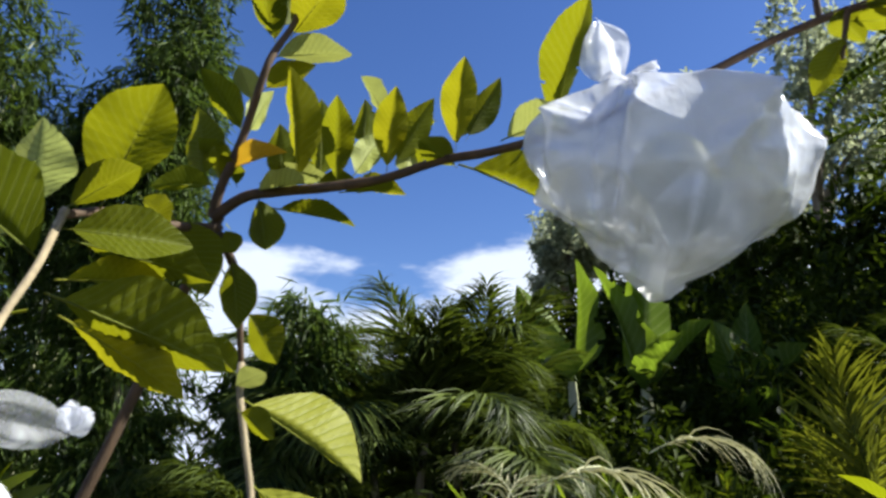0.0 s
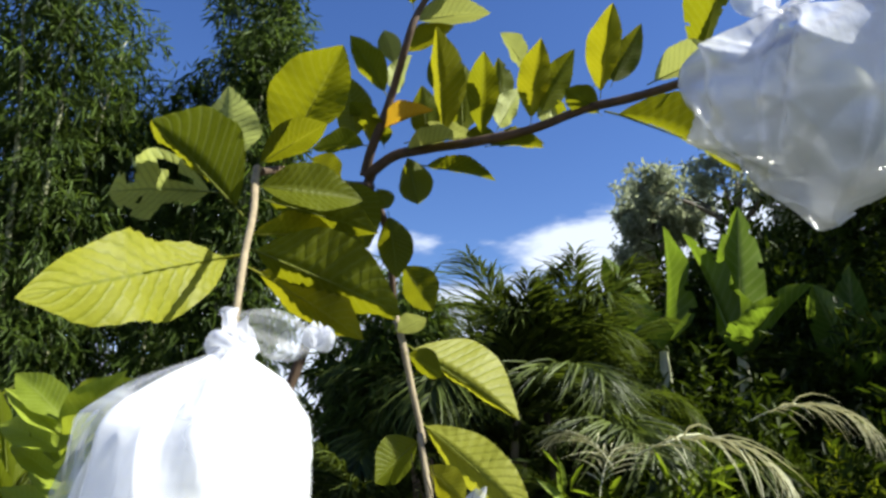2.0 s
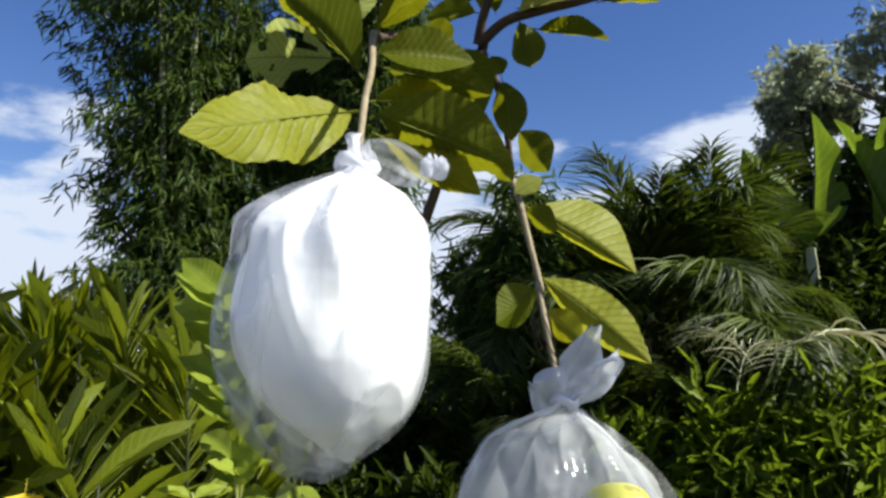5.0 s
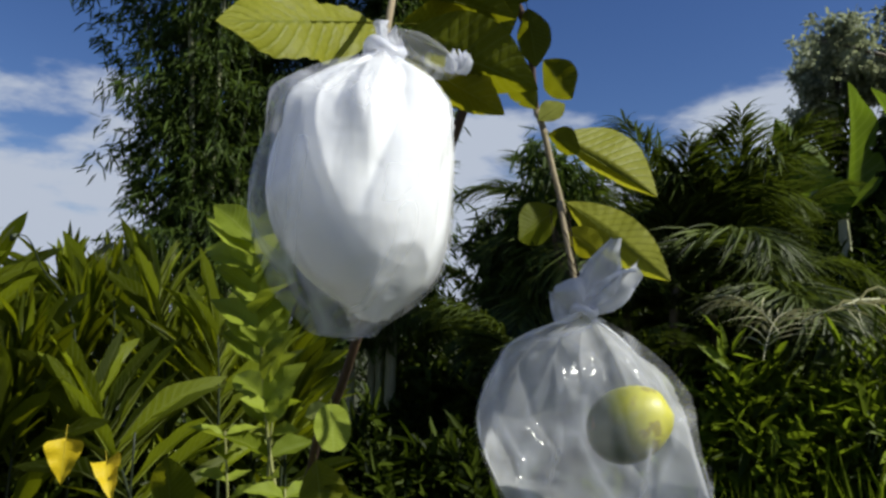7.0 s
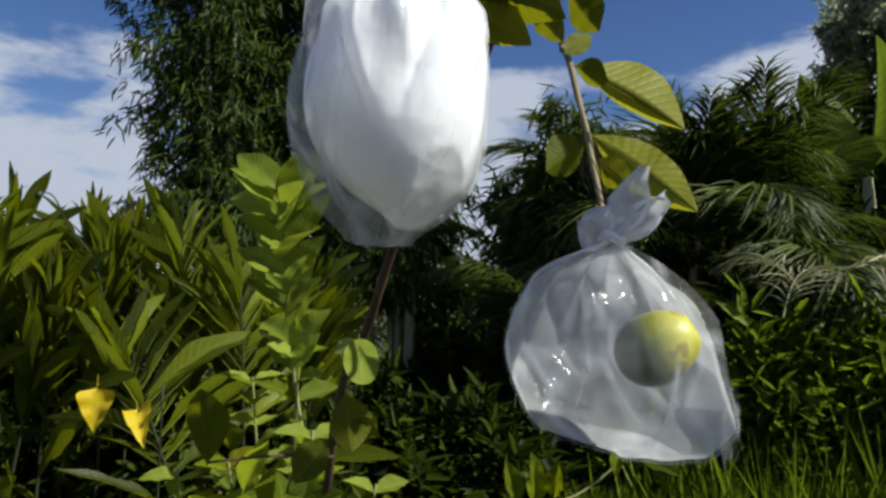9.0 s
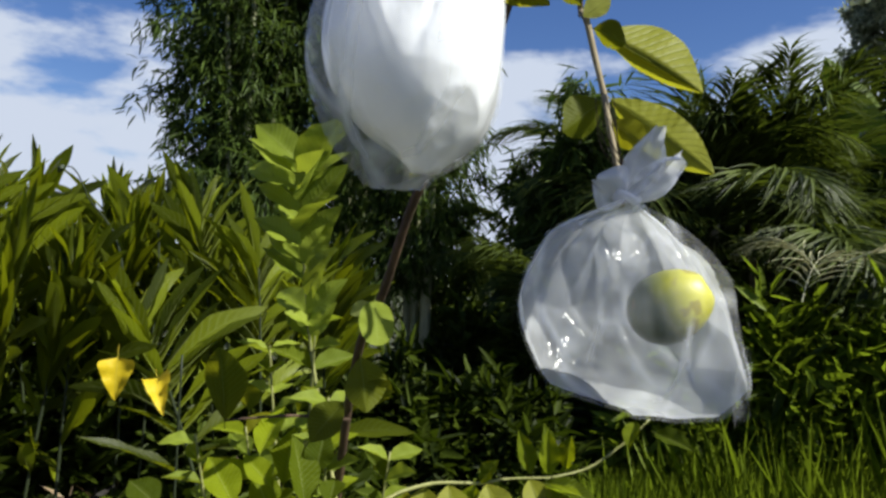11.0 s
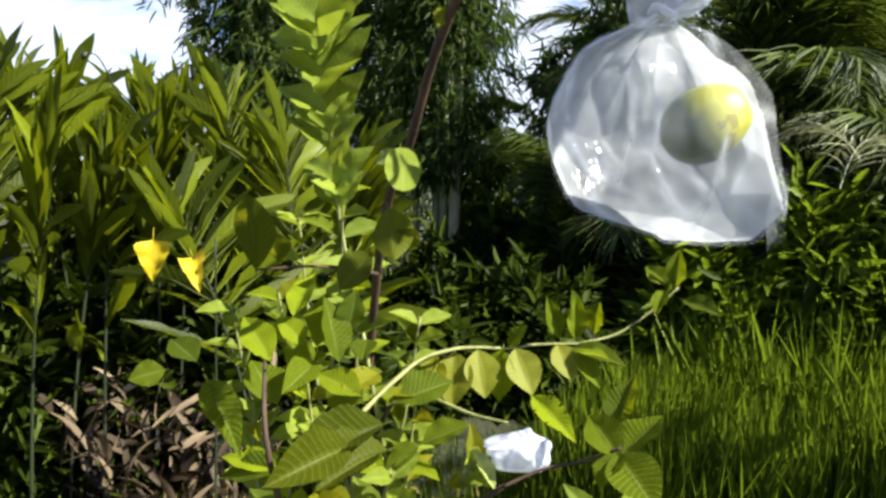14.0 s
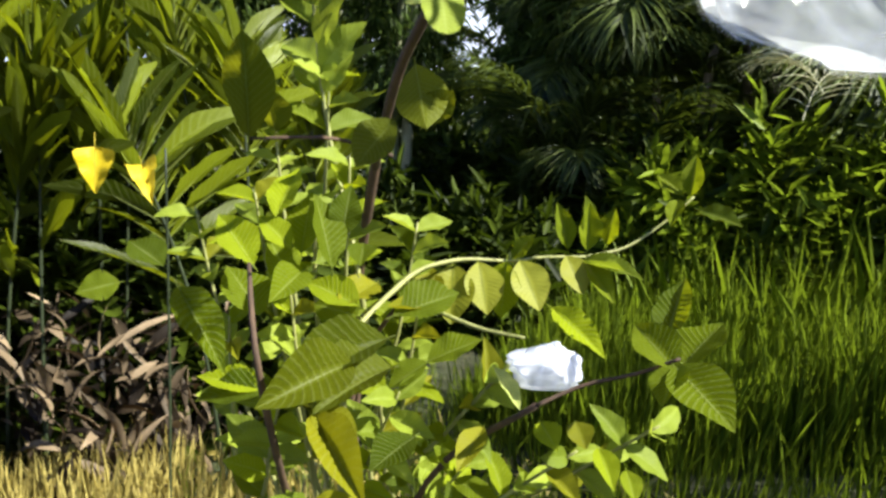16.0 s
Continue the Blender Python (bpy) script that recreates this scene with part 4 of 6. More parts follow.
guava_leaf(guava, (0.164, 0.563, 1.955), (0.215, 0.503, 1.942), (0.406, 0.151, 0.901), 0.037, mat=PALE_LEAF)
guava_leaf(guava, (0.117, 0.594, 1.946), (0.091, 0.557, 1.953), (-0.355, 0.390, 0.850), 0.027)
guava_leaf(guava, (0.134, 0.586, 1.939), (0.233, 0.599, 1.878), (0.459, 0.347, 0.818), 0.046, fold=0.5, droop=0.3)
guava_leaf(guava, (0.203, 0.582, 1.981), (0.230, 0.494, 2.039), (-0.308, 0.456, 0.835), 0.037, fold=0.3)
guava_leaf(guava, (-0.063, 0.612, 1.936), (0.005, 0.584, 1.929), (0.137, 0.094, 0.986), 0.032, mat=PALE_LEAF)
guava_leaf(guava, (0.016, 0.617, 1.934), (0.065, 0.649, 1.945), (-0.275, 0.074, 0.958), 0.029)
guava_leaf(guava, (0.024, 0.620, 1.954), (0.046, 0.640, 2.005), (-0.797, 0.596, 0.100), 0.029, mat=PALE_LEAF)
guava_leaf(guava, (0.052, 0.596, 2.001), (0.030, 0.594, 2.039), (0.722, 0.537, 0.437), 0.032, mat=PALE_LEAF)
guava_leaf(guava, (0.070, 0.615, 1.949), (0.076, 0.630, 1.984), (-0.553, 0.791, -0.260), 0.024, mat=PALE_LEAF)
guava_leaf(guava, (-0.012, 0.620, 1.943), (0.020, 0.651, 1.957), (-0.544, 0.181, 0.819), 0.025)
guava_leaf(guava, (0.006, 0.645, 1.952), (0.062, 0.678, 1.954), (-0.086, 0.082, 0.993), 0.029, mat=GUAVA_YELLOW)
guava_leaf(guava, (-0.069, 0.642, 1.957), (0.001, 0.632, 1.954), (0.087, 0.259, 0.962), 0.031, mat=PALE_LEAF)
guava_leaf(guava, (0.091, 0.650, 2.020), (0.052, 0.679, 2.041), (0.668, 0.497, 0.554), 0.019)
guava_leaf(guava, (0.115, 0.623, 1.989), (0.150, 0.635, 2.013), (-0.598, 0.286, 0.749), 0.023)
guava_leaf(guava, (0.074, 0.651, 1.969), (0.075, 0.612, 1.980), (0.349, 0.261, 0.900), 0.025)
guava_leaf(guava, (0.027, 0.661, 1.976), (0.011, 0.678, 2.028), (0.329, 0.925, -0.190), 0.029, mat=PALE_LEAF)
guava_leaf(guava, (0.021, 0.658, 2.003), (0.016, 0.672, 2.061), (-0.015, 0.972, -0.233), 0.029)
guava_leaf(guava, (-0.038, 0.649, 2.014), (-0.047, 0.658, 2.075), (0.030, 0.989, -0.148), 0.034)
guava_leaf(guava, (-0.017, 0.666, 1.968), (-0.076, 0.673, 1.986), (0.311, 0.495, 0.811), 0.031)
guava_leaf(guava, (-0.056, 0.607, 2.073), (0.023, 0.591, 2.059), (0.229, 0.349, 0.909), 0.036, mat=PALE_LEAF)
guava_leaf(guava, (-0.060, 0.605, 2.091), (-0.058, 0.545, 2.119), (-0.067, 0.415, 0.907), 0.036)
guava_leaf(guava, (-0.042, 0.607, 2.098), (0.019, 0.547, 2.115), (0.140, 0.407, 0.903), 0.052, mat=GUAVA_YELLOW)
guava_leaf(guava, (-0.052, 0.600, 2.103), (-0.044, 0.606, 2.182), (-0.576, 0.818, -0.013), 0.037)
guava_leaf(guava, (-0.080, 0.612, 2.030), (-0.081, 0.577, 2.046), (-0.061, 0.419, 0.906), 0.024, mat=PALE_LEAF)
guava_leaf(guava, (-0.092, 0.622, 2.005), (-0.111, 0.567, 2.039), (-0.073, 0.553, 0.830), 0.031)
guava_leaf(guava, (-0.069, 0.619, 2.046), (-0.016, 0.604, 2.060), (-0.163, 0.291, 0.943), 0.034, mat=GUAVA_YELLOW)
guava_leaf(guava, (-0.100, 0.626, 1.966), (-0.115, 0.588, 1.979), (-0.415, 0.440, 0.796), 0.027)
guava_leaf(guava, (-0.087, 0.633, 2.009), (-0.072, 0.646, 2.060), (-0.877, 0.460, 0.139), 0.030, mat=PALE_LEAF)
guava_leaf(guava, (-0.095, 0.634, 1.952), (-0.091, 0.594, 1.965), (0.100, 0.328, 0.939), 0.023)
guava_leaf(guava, (-0.104, 0.601, 1.938), (-0.137, 0.557, 1.918), (-0.534, 0.017, 0.846), 0.033)
guava_leaf(guava, (-0.114, 0.603, 1.950), (-0.129, 0.607, 2.022), (-0.003, 0.998, -0.064), 0.042)
guava_leaf(guava, (0.379, 0.448, 1.957), (0.363, 0.468, 1.927), (0.175, 0.867, 0.466), 0.022)
guava_leaf(guava, (0.387, 0.449, 1.970), (0.408, 0.437, 1.960), (0.510, 0.222, 0.831), 0.020)
guava_leaf(guava, (0.375, 0.445, 1.974), (0.400, 0.465, 1.964), (0.055, 0.387, 0.921), 0.025)
guava_leaf(guava, (0.390, 0.437, 1.974), (0.411, 0.419, 1.963), (0.649, 0.337, 0.682), 0.022)
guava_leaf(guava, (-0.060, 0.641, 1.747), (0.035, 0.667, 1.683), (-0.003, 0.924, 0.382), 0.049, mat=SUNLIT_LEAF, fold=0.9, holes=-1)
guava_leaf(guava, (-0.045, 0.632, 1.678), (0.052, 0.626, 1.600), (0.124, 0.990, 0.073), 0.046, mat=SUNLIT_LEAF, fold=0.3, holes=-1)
guava_leaf(guava, (-0.040, 0.587, 1.664), (-0.064, 0.551, 1.632), (-0.807, 0.588, -0.048), 0.040)
guava_leaf(guava, (-0.030, 0.580, 1.644), (0.004, 0.570, 1.618), (0.323, 0.946, 0.022), 0.027, mat=GUAVA_YELLOW)
guava_leaf(guava, (-0.019, 0.558, 1.572), (-0.023, 0.543, 1.596), (-0.192, 0.846, 0.497), 0.021, mat=GUAVA_YELLOW)
guava_leaf(guava, (-0.054, 0.602, 1.737), (-0.021, 0.595, 1.716), (0.410, 0.846, 0.341), 0.028)
guava_leaf(guava, (-0.076, 0.639, 1.763), (-0.045, 0.625, 1.773), (0.095, 0.736, 0.669), 0.024, mat=PALE_LEAF)
guava_leaf(guava, (-0.077, 0.636, 1.774), (-0.099, 0.602, 1.801), (-0.247, 0.703, 0.667), 0.029)
# ---- upright guava sapling ----
sapling = thing("guava_sapling", (-0.56, 1.12, 0.0), "upright guava sapling with paired light green leaves", "sapling", "guava saplings")
# ---- low guava shrub with an arching branch ----
shrub = thing("guava_shrub", (-0.58, 1.05, 0.0), "low guava shrub with an arching pale branch and sunlit leaves", "shrub")
branch(shrub, "branch", [(-0.530, 0.863, 1.065), (-0.526, 0.898, 1.083), (-0.520, 0.946, 1.104), (-0.514, 1.015, 1.125), (-0.491, 1.077, 1.133), (-0.468, 1.123, 1.132), (-0.417, 1.179, 1.126), (-0.384, 1.215, 1.131), (-0.317, 1.263, 1.133)], [0.0044, 0.0042, 0.004, 0.0037, 0.0034, 0.0031, 0.0028, 0.0025, 0.0022], YOUNG_STEM)
branch(shrub, "stem", [(-0.530, 0.863, 1.065), (-0.576, 0.911, 0.804), (-0.556, 0.939, -0.030)], [0.0068, 0.009, 0.012], YOUNG_STEM)
branch(shrub, "twig", [(-0.494, 0.940, 1.103), (-0.453, 0.939, 1.093), (-0.406, 0.939, 1.082), (-0.364, 0.937, 1.076), (-0.308, 0.942, 1.073)], [0.0035, 0.0032, 0.003, 0.0027, 0.0022], YOUNG_STEM)
branch(shrub, "twig", [(-0.226, 0.753, 1.063), (-0.185, 0.781, 1.085), (-0.131, 0.789, 1.107), (-0.090, 0.790, 1.131)], [0.0029, 0.0027, 0.0025, 0.0022], GUAVA_BARK)
branch(shrub, "branch", [(-0.552, 0.940, 0.522), (-0.425, 0.898, 0.850), (-0.226, 0.753, 1.063)], [0.008, 0.006, 0.004], GUAVA_BARK)
branch(shrub, "branch", [(-0.559, 0.930, 0.663), (-0.597, 0.986, 0.945), (-0.494, 0.940, 1.103)], [0.007, 0.005, 0.004], GUAVA_BARK)
branch(shrub, "branch", [(-0.552, 0.939, 0.475), (-0.583, 0.817, 0.758), (-0.497, 0.630, 1.073), (-0.563, 0.688, 1.185)], [0.009, 0.007, 0.005, 0.003], GUAVA_BARK)
guava_leaf(shrub, (-0.300, 1.202, 1.155), (-0.302, 1.199, 1.238), (0.647, -0.762, -0.021), 0.038, mat=SAPLING_LEAF)
guava_leaf(shrub, (-0.329, 1.192, 1.155), (-0.351, 1.179, 1.235), (0.701, -0.708, 0.080), 0.034, mat=SAPLING_LEAF)
guava_leaf(shrub, (-0.271, 1.215, 1.167), (-0.260, 1.211, 1.230), (-0.404, -0.915, 0.018), 0.041, mat=SAPLING_LEAF)
guava_leaf(shrub, (-0.306, 1.207, 1.183), (-0.309, 1.197, 1.248), (0.947, -0.322, -0.007), 0.039, mat=SAPLING_LEAF)
guava_leaf(shrub, (-0.529, 1.084, 1.119), (-0.518, 1.043, 1.045), (0.324, -0.806, 0.496), 0.063, mat=GUAVA_YELLOW)
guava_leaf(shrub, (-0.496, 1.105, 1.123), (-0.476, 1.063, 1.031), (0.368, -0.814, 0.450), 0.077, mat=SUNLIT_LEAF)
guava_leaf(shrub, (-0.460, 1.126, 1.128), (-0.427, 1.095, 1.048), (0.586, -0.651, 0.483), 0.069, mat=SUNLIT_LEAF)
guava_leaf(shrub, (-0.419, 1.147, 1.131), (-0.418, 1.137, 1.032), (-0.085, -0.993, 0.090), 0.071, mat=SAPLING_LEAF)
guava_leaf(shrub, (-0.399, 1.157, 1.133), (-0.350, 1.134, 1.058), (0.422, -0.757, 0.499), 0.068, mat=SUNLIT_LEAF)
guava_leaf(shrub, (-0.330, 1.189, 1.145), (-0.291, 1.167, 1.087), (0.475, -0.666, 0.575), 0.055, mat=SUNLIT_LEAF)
guava_leaf(shrub, (-0.557, 1.063, 1.105), (-0.544, 1.031, 1.057), (0.157, -0.809, 0.567), 0.038, mat=SAPLING_LEAF)
guava_leaf(shrub, (-0.537, 1.080, 1.122), (-0.552, 1.055, 1.144), (0.883, -0.118, 0.454), 0.028, mat=SAPLING_LEAF)
guava_leaf(shrub, (-0.410, 1.152, 1.134), (-0.375, 1.158, 1.180), (-0.324, -0.872, 0.367), 0.036, mat=SAPLING_LEAF)
guava_leaf(shrub, (-0.283, 0.968, 1.114), (-0.193, 0.932, 1.067), (0.163, -0.614, 0.772), 0.044, mat=SAPLING_LEAF)
guava_leaf(shrub, (-0.301, 1.197, 1.136), (-0.242, 1.180, 1.076), (0.493, -0.572, 0.656), 0.037, mat=SAPLING_LEAF)
guava_leaf(shrub, (-0.302, 1.198, 1.141), (-0.201, 1.204, 1.118), (0.209, -0.605, 0.768), 0.043, mat=SAPLING_LEAF)
guava_leaf(shrub, (-0.306, 1.196, 1.138), (-0.233, 1.198, 1.130), (0.116, -0.404, 0.908), 0.039, mat=SAPLING_LEAF)
guava_leaf(shrub, (-0.111, 0.825, 1.132), (-0.106, 0.899, 1.195), (-0.098, -0.647, 0.756), 0.042, mat=SAPLING_LEAF)
guava_leaf(shrub, (-0.095, 0.786, 1.124), (-0.026, 0.726, 1.090), (-0.042, -0.522, 0.852), 0.061, mat=SAPLING_LEAF)
guava_leaf(shrub, (-0.091, 0.785, 1.118), (-0.150, 0.840, 1.146), (0.011, -0.445, 0.895), 0.047, mat=SAPLING_LEAF)
guava_leaf(shrub, (-0.088, 0.787, 1.122), (-0.056, 0.850, 1.161), (-0.310, -0.386, 0.869), 0.061, mat=SAPLING_LEAF)
guava_leaf(shrub, (-0.089, 0.788, 1.125), (-0.096, 0.731, 1.097), (-0.269, -0.406, 0.873), 0.042, mat=SAPLING_LEAF)
guava_leaf(shrub, (-0.169, 1.385, 1.241), (-0.167, 1.395, 1.317), (-0.049, -0.991, 0.126), 0.039, mat=SAPLING_LEAF)
guava_leaf(shrub, (-0.188, 1.380, 1.235), (-0.188, 1.323, 1.190), (-0.044, -0.618, 0.785), 0.034, mat=SAPLING_LEAF)
guava_leaf(shrub, (-0.153, 1.385, 1.218), (-0.073, 1.348, 1.200), (-0.063, -0.539, 0.840), 0.044, mat=SAPLING_LEAF)
guava_leaf(shrub, (-0.183, 1.383, 1.243), (-0.235, 1.403, 1.275), (0.187, -0.666, 0.722), 0.040, mat=SAPLING_LEAF)
branch(shrub, "twig", [(-0.317, 1.263, 1.133), (-0.260, 1.316, 1.149), (-0.207, 1.358, 1.193), (-0.165, 1.396, 1.240)], [0.0026, 0.0024, 0.0022, 0.002], YOUNG_STEM)
guava_leaf(shrub, (-0.645, 0.658, 1.152), (-0.525, 0.608, 1.081), (0.336, -0.404, 0.851), 0.050, mat=SAPLING_LEAF)
guava_leaf(shrub, (-0.694, 0.682, 1.166), (-0.761, 0.686, 1.190), (0.303, -0.351, 0.886), 0.048, mat=SAPLING_LEAF)
guava_leaf(shrub, (-0.442, 0.723, 1.078), (-0.479, 0.594, 1.054), (0.636, -0.317, 0.704), 0.065, fold=0.55, droop=0.25)
guava_leaf(shrub, (-0.481, 0.799, 1.122), (-0.568, 0.800, 1.142), (0.190, -0.515, 0.836), 0.051, mat=SAPLING_LEAF)
guava_leaf(shrub, (-0.589, 0.726, 1.173), (-0.661, 0.740, 1.229), (0.503, -0.425, 0.752), 0.051, mat=SAPLING_LEAF)
guava_leaf(shrub, (-0.533, 0.812, 1.162), (-0.576, 0.828, 1.260), (0.850, -0.312, 0.425), 0.057, mat=SAPLING_LEAF)
guava_leaf(shrub, (-0.540, 0.842, 1.199), (-0.537, 0.861, 1.269), (0.455, -0.864, 0.218), 0.043, mat=SAPLING_LEAF)
guava_leaf(shrub, (-0.515, 0.858, 1.190), (-0.489, 0.810, 1.170), (0.240, -0.291, 0.926), 0.039, mat=SAPLING_LEAF)
guava_leaf(shrub, (-0.503, 0.873, 1.135), (-0.504, 0.782, 1.122), (0.440, -0.127, 0.888), 0.051, mat=GUAVA_YELLOW)
guava_leaf(shrub, (-0.571, 0.804, 1.158), (-0.551, 0.707, 1.134), (0.466, -0.126, 0.876), 0.046, mat=SAPLING_LEAF)
guava_leaf(shrub, (-0.638, 0.827, 1.217), (-0.649, 0.895, 1.282), (0.233, -0.651, 0.722), 0.048, mat=SAPLING_LEAF)
guava_leaf(shrub, (-0.588, 0.797, 1.184), (-0.638, 0.789, 1.224), (0.594, -0.464, 0.657), 0.039, mat=SAPLING_LEAF)
guava_leaf(shrub, (-0.472, 0.688, 1.018), (-0.360, 0.628, 0.964), (0.209, -0.407, 0.889), 0.047, mat=GUAVA_YELLOW, fold=0.5)
guava_leaf(shrub, (-0.474, 0.690, 1.027), (-0.409, 0.688, 0.989), (0.468, -0.344, 0.813), 0.047, mat=GUAVA_YELLOW)
guava_leaf(shrub, (-0.445, 0.806, 1.084), (-0.510, 0.669, 1.037), (0.415, -0.460, 0.785), 0.070, fold=0.55, droop=0.25)
guava_leaf(shrub, (-0.432, 0.800, 1.050), (-0.461, 0.673, 1.023), (0.171, -0.242, 0.955), 0.073, fold=0.55, droop=0.25)
guava_leaf(shrub, (-0.441, 0.803, 1.017), (-0.504, 0.780, 1.049), (0.544, -0.569, 0.616), 0.047, mat=SAPLING_LEAF)
guava_leaf(shrub, (-0.537, 0.686, 1.036), (-0.632, 0.669, 1.040), (0.127, -0.551, 0.825), 0.042, mat=SAPLING_LEAF)
guava_leaf(shrub, (-0.527, 0.696, 1.041), (-0.614, 0.647, 1.019), (0.130, -0.597, 0.791), 0.053, mat=SAPLING_LEAF)
guava_leaf(shrub, (-0.306, 0.804, 0.999), (-0.306, 0.732, 0.972), (0.100, -0.353, 0.931), 0.032, mat=GUAVA_YELLOW)
guava_leaf(shrub, (-0.239, 0.814, 1.018), (-0.207, 0.782, 1.001), (0.091, -0.413, 0.906), 0.033, mat=SAPLING_LEAF)
guava_leaf(shrub, (-0.201, 0.826, 1.022), (-0.178, 0.793, 1.007), (0.108, -0.352, 0.930), 0.032, mat=GUAVA_YELLOW)
guava_leaf(shrub, (-0.170, 0.814, 1.003), (-0.138, 0.766, 0.980), (0.197, -0.317, 0.928), 0.029, mat=SAPLING_LEAF)
guava_leaf(shrub, (-0.136, 0.812, 0.986), (-0.118, 0.782, 0.964), (0.245, -0.466, 0.850), 0.026, mat=SAPLING_LEAF)
guava_leaf(shrub, (-0.307, 0.832, 1.065), (-0.263, 0.810, 1.027), (0.526, -0.317, 0.790), 0.024, mat=PALE_LEAF)
guava_leaf(shrub, (-0.389, 0.787, 0.974), (-0.414, 0.722, 0.947), (-0.084, -0.348, 0.934), 0.056, mat=SAPLING_LEAF)
guava_leaf(shrub, (-0.474, 0.872, 1.093), (-0.415, 0.963, 1.115), (0.284, -0.397, 0.872), 0.063, mat=SAPLING_LEAF)
guava_leaf(shrub, (-0.403, 0.839, 1.051), (-0.441, 0.803, 1.017), (0.049, -0.730, 0.681), 0.039, mat=SAPLING_LEAF)
guava_leaf(shrub, (-0.423, 0.879, 1.036), (-0.359, 0.920, 1.068), (-0.024, -0.601, 0.799), 0.047, mat=SAPLING_LEAF)
guava_leaf(shrub, (-0.514, 0.848, 1.092), (-0.594, 0.853, 1.094), (-0.014, -0.488, 0.872), 0.058, mat=SAPLING_LEAF)
guava_leaf(shrub, (-0.589, 0.738, 1.106), (-0.661, 0.757, 1.159), (0.482, -0.381, 0.789), 0.068, mat=SAPLING_LEAF)
guava_leaf(shrub, (-0.624, 0.841, 1.125), (-0.656, 0.832, 1.188), (0.826, -0.427, 0.367), 0.054, mat=SAPLING_LEAF)
guava_leaf(shrub, (-0.645, 0.894, 1.155), (-0.641, 0.915, 1.247), (0.190, -0.959, 0.209), 0.056, mat=SAPLING_LEAF)
guava_leaf(shrub, (-0.924, 0.806, 1.089), (-0.961, 0.754, 1.075), (0.614, -0.572, 0.545), 0.049, mat=SAPLING_LEAF)
# ---- near leaves on the trunk ----
guava_leaf(guava, (-0.291, 0.614, 1.475), (-0.276, 0.600, 1.429), (0.62, -0.70, 0.36), 0.038, mat=LIT_LEAF, fold=0.04, droop=0.0, holes=-1, shape=round_shape)
guava_leaf(guava, (-0.305, 0.629, 1.471), (-0.330, 0.622, 1.458), (0.167, -0.975, 0.144), 0.018, mat=PALE_LEAF)
guava_leaf(guava, (-0.449, 0.560, 1.336), (-0.414, 0.513, 1.425), (-0.423, 0.720, 0.550), 0.047)
guava_leaf(guava, (-0.449, 0.597, 1.342), (-0.440, 0.568, 1.382), (-0.170, 0.793, 0.584), 0.038)
guava_leaf(guava, (-0.251, 0.637, 1.622), (-0.256, 0.627, 1.599), (-0.852, 0.523, -0.020), 0.019, mat=GUAVA_YELLOW)
guava_leaf(guava, (-0.330, 0.647, 1.409), (-0.306, 0.626, 1.350), (-0.143, 0.910, -0.390), 0.051)
guava_leaf(guava, (-0.343, 0.635, 1.358), (-0.368, 0.609, 1.313), (0.183, -0.895, 0.407), 0.043)
guava_leaf(guava, (-0.321, 0.649, 1.353), (-0.290, 0.650, 1.386), (-0.585, 0.611, 0.534), 0.035)
branch(guava, "twig", [(-0.390, 0.712, 1.320), (-0.401, 0.620, 1.338), (-0.449, 0.560, 1.336)], [0.003, 0.0022, 0.0016], GUAVA_BARK)
# ---- side shoots with paired leaves ----
SHOOT_LEAVES = []
for n in range(8):
    v, f, u = leaf_data(16, 6, guava_shape if n % 2 else sprig_shape, (0.35, 0.15, 0.5, 0.25)[n % 4], (0.05, 0.22, 0.12, 0.3)[n % 4], (0.2, -0.25, 0.05, -0.1)[n % 4], 0.025, 0.018, n + 40, 0.08)
    SHOOT_LEAVES.append(mesh_from("leaf", v, f, GUAVA_YELLOW if n == 6 else (LIT_LEAF if n in (0, 1, 3, 4) else SAPLING_LEAF), u))


def leafy_shoot(owner, points, pairs, length, seed, start=0.45, rise=0.55, cross=1.35, face=0.45):
    """A thin stem with crosswise pairs of leaves from its middle to its tip."""
    r = random.Random(seed)
    pts = [Vector(p) for p in points]
    branch(owner, "shoot", points, [0.005 - 0.0034 * k / (len(pts) - 1) for k in range(len(pts))], YOUNG_STEM, 6)
    for k in range(pairs):
        t = start + (1 - start) * (k + 0.6) / pairs
        x = t * (len(pts) - 1)
        i = min(int(x), len(pts) - 2)
        p, d = pts[i].lerp(pts[i + 1], x - i), (pts[i + 1] - pts[i]).normalized()
        side = d.cross(Vector((0.3, 1, 0.1))).normalized()
        turn = (k % 2) * cross + r.uniform(-0.35, 0.35)
        side = Matrix.Rotation(turn, 3, d) @ side
        size = length * (0.7 + 0.6 * math.sin(math.pi * min(1.0, 0.25 + 0.75 * (1 - (k + 1) / pairs)))) * r.uniform(0.8, 1.1)
        for sg in (-1, 1):
            if r.random() < 0.08:
                continue
            along = side * sg + d * (rise + r.uniform(-0.2, 0.3)) + Vector((0, 0, r.uniform(-0.25, 0.15)))
            up = d * (1 - face) - side * sg * 0.25 + Vector((0.75 + r.uniform(-0.4, 0.3), -0.8 + r.uniform(-0.2, 0.2), 0.25)) * face
            ln = size * r.uniform(0.85, 1.1)
            part_of(owner, "leaf", r.choice(SHOOT_LEAVES if face < 0.6 else SHOOT_LEAVES[:2] + SHOOT_LEAVES[3:5]), Matrix.Translation(-owner.location) @ axes_matrix(p, along, up, ln, ln * r.uniform(0.42, 0.52), ln))


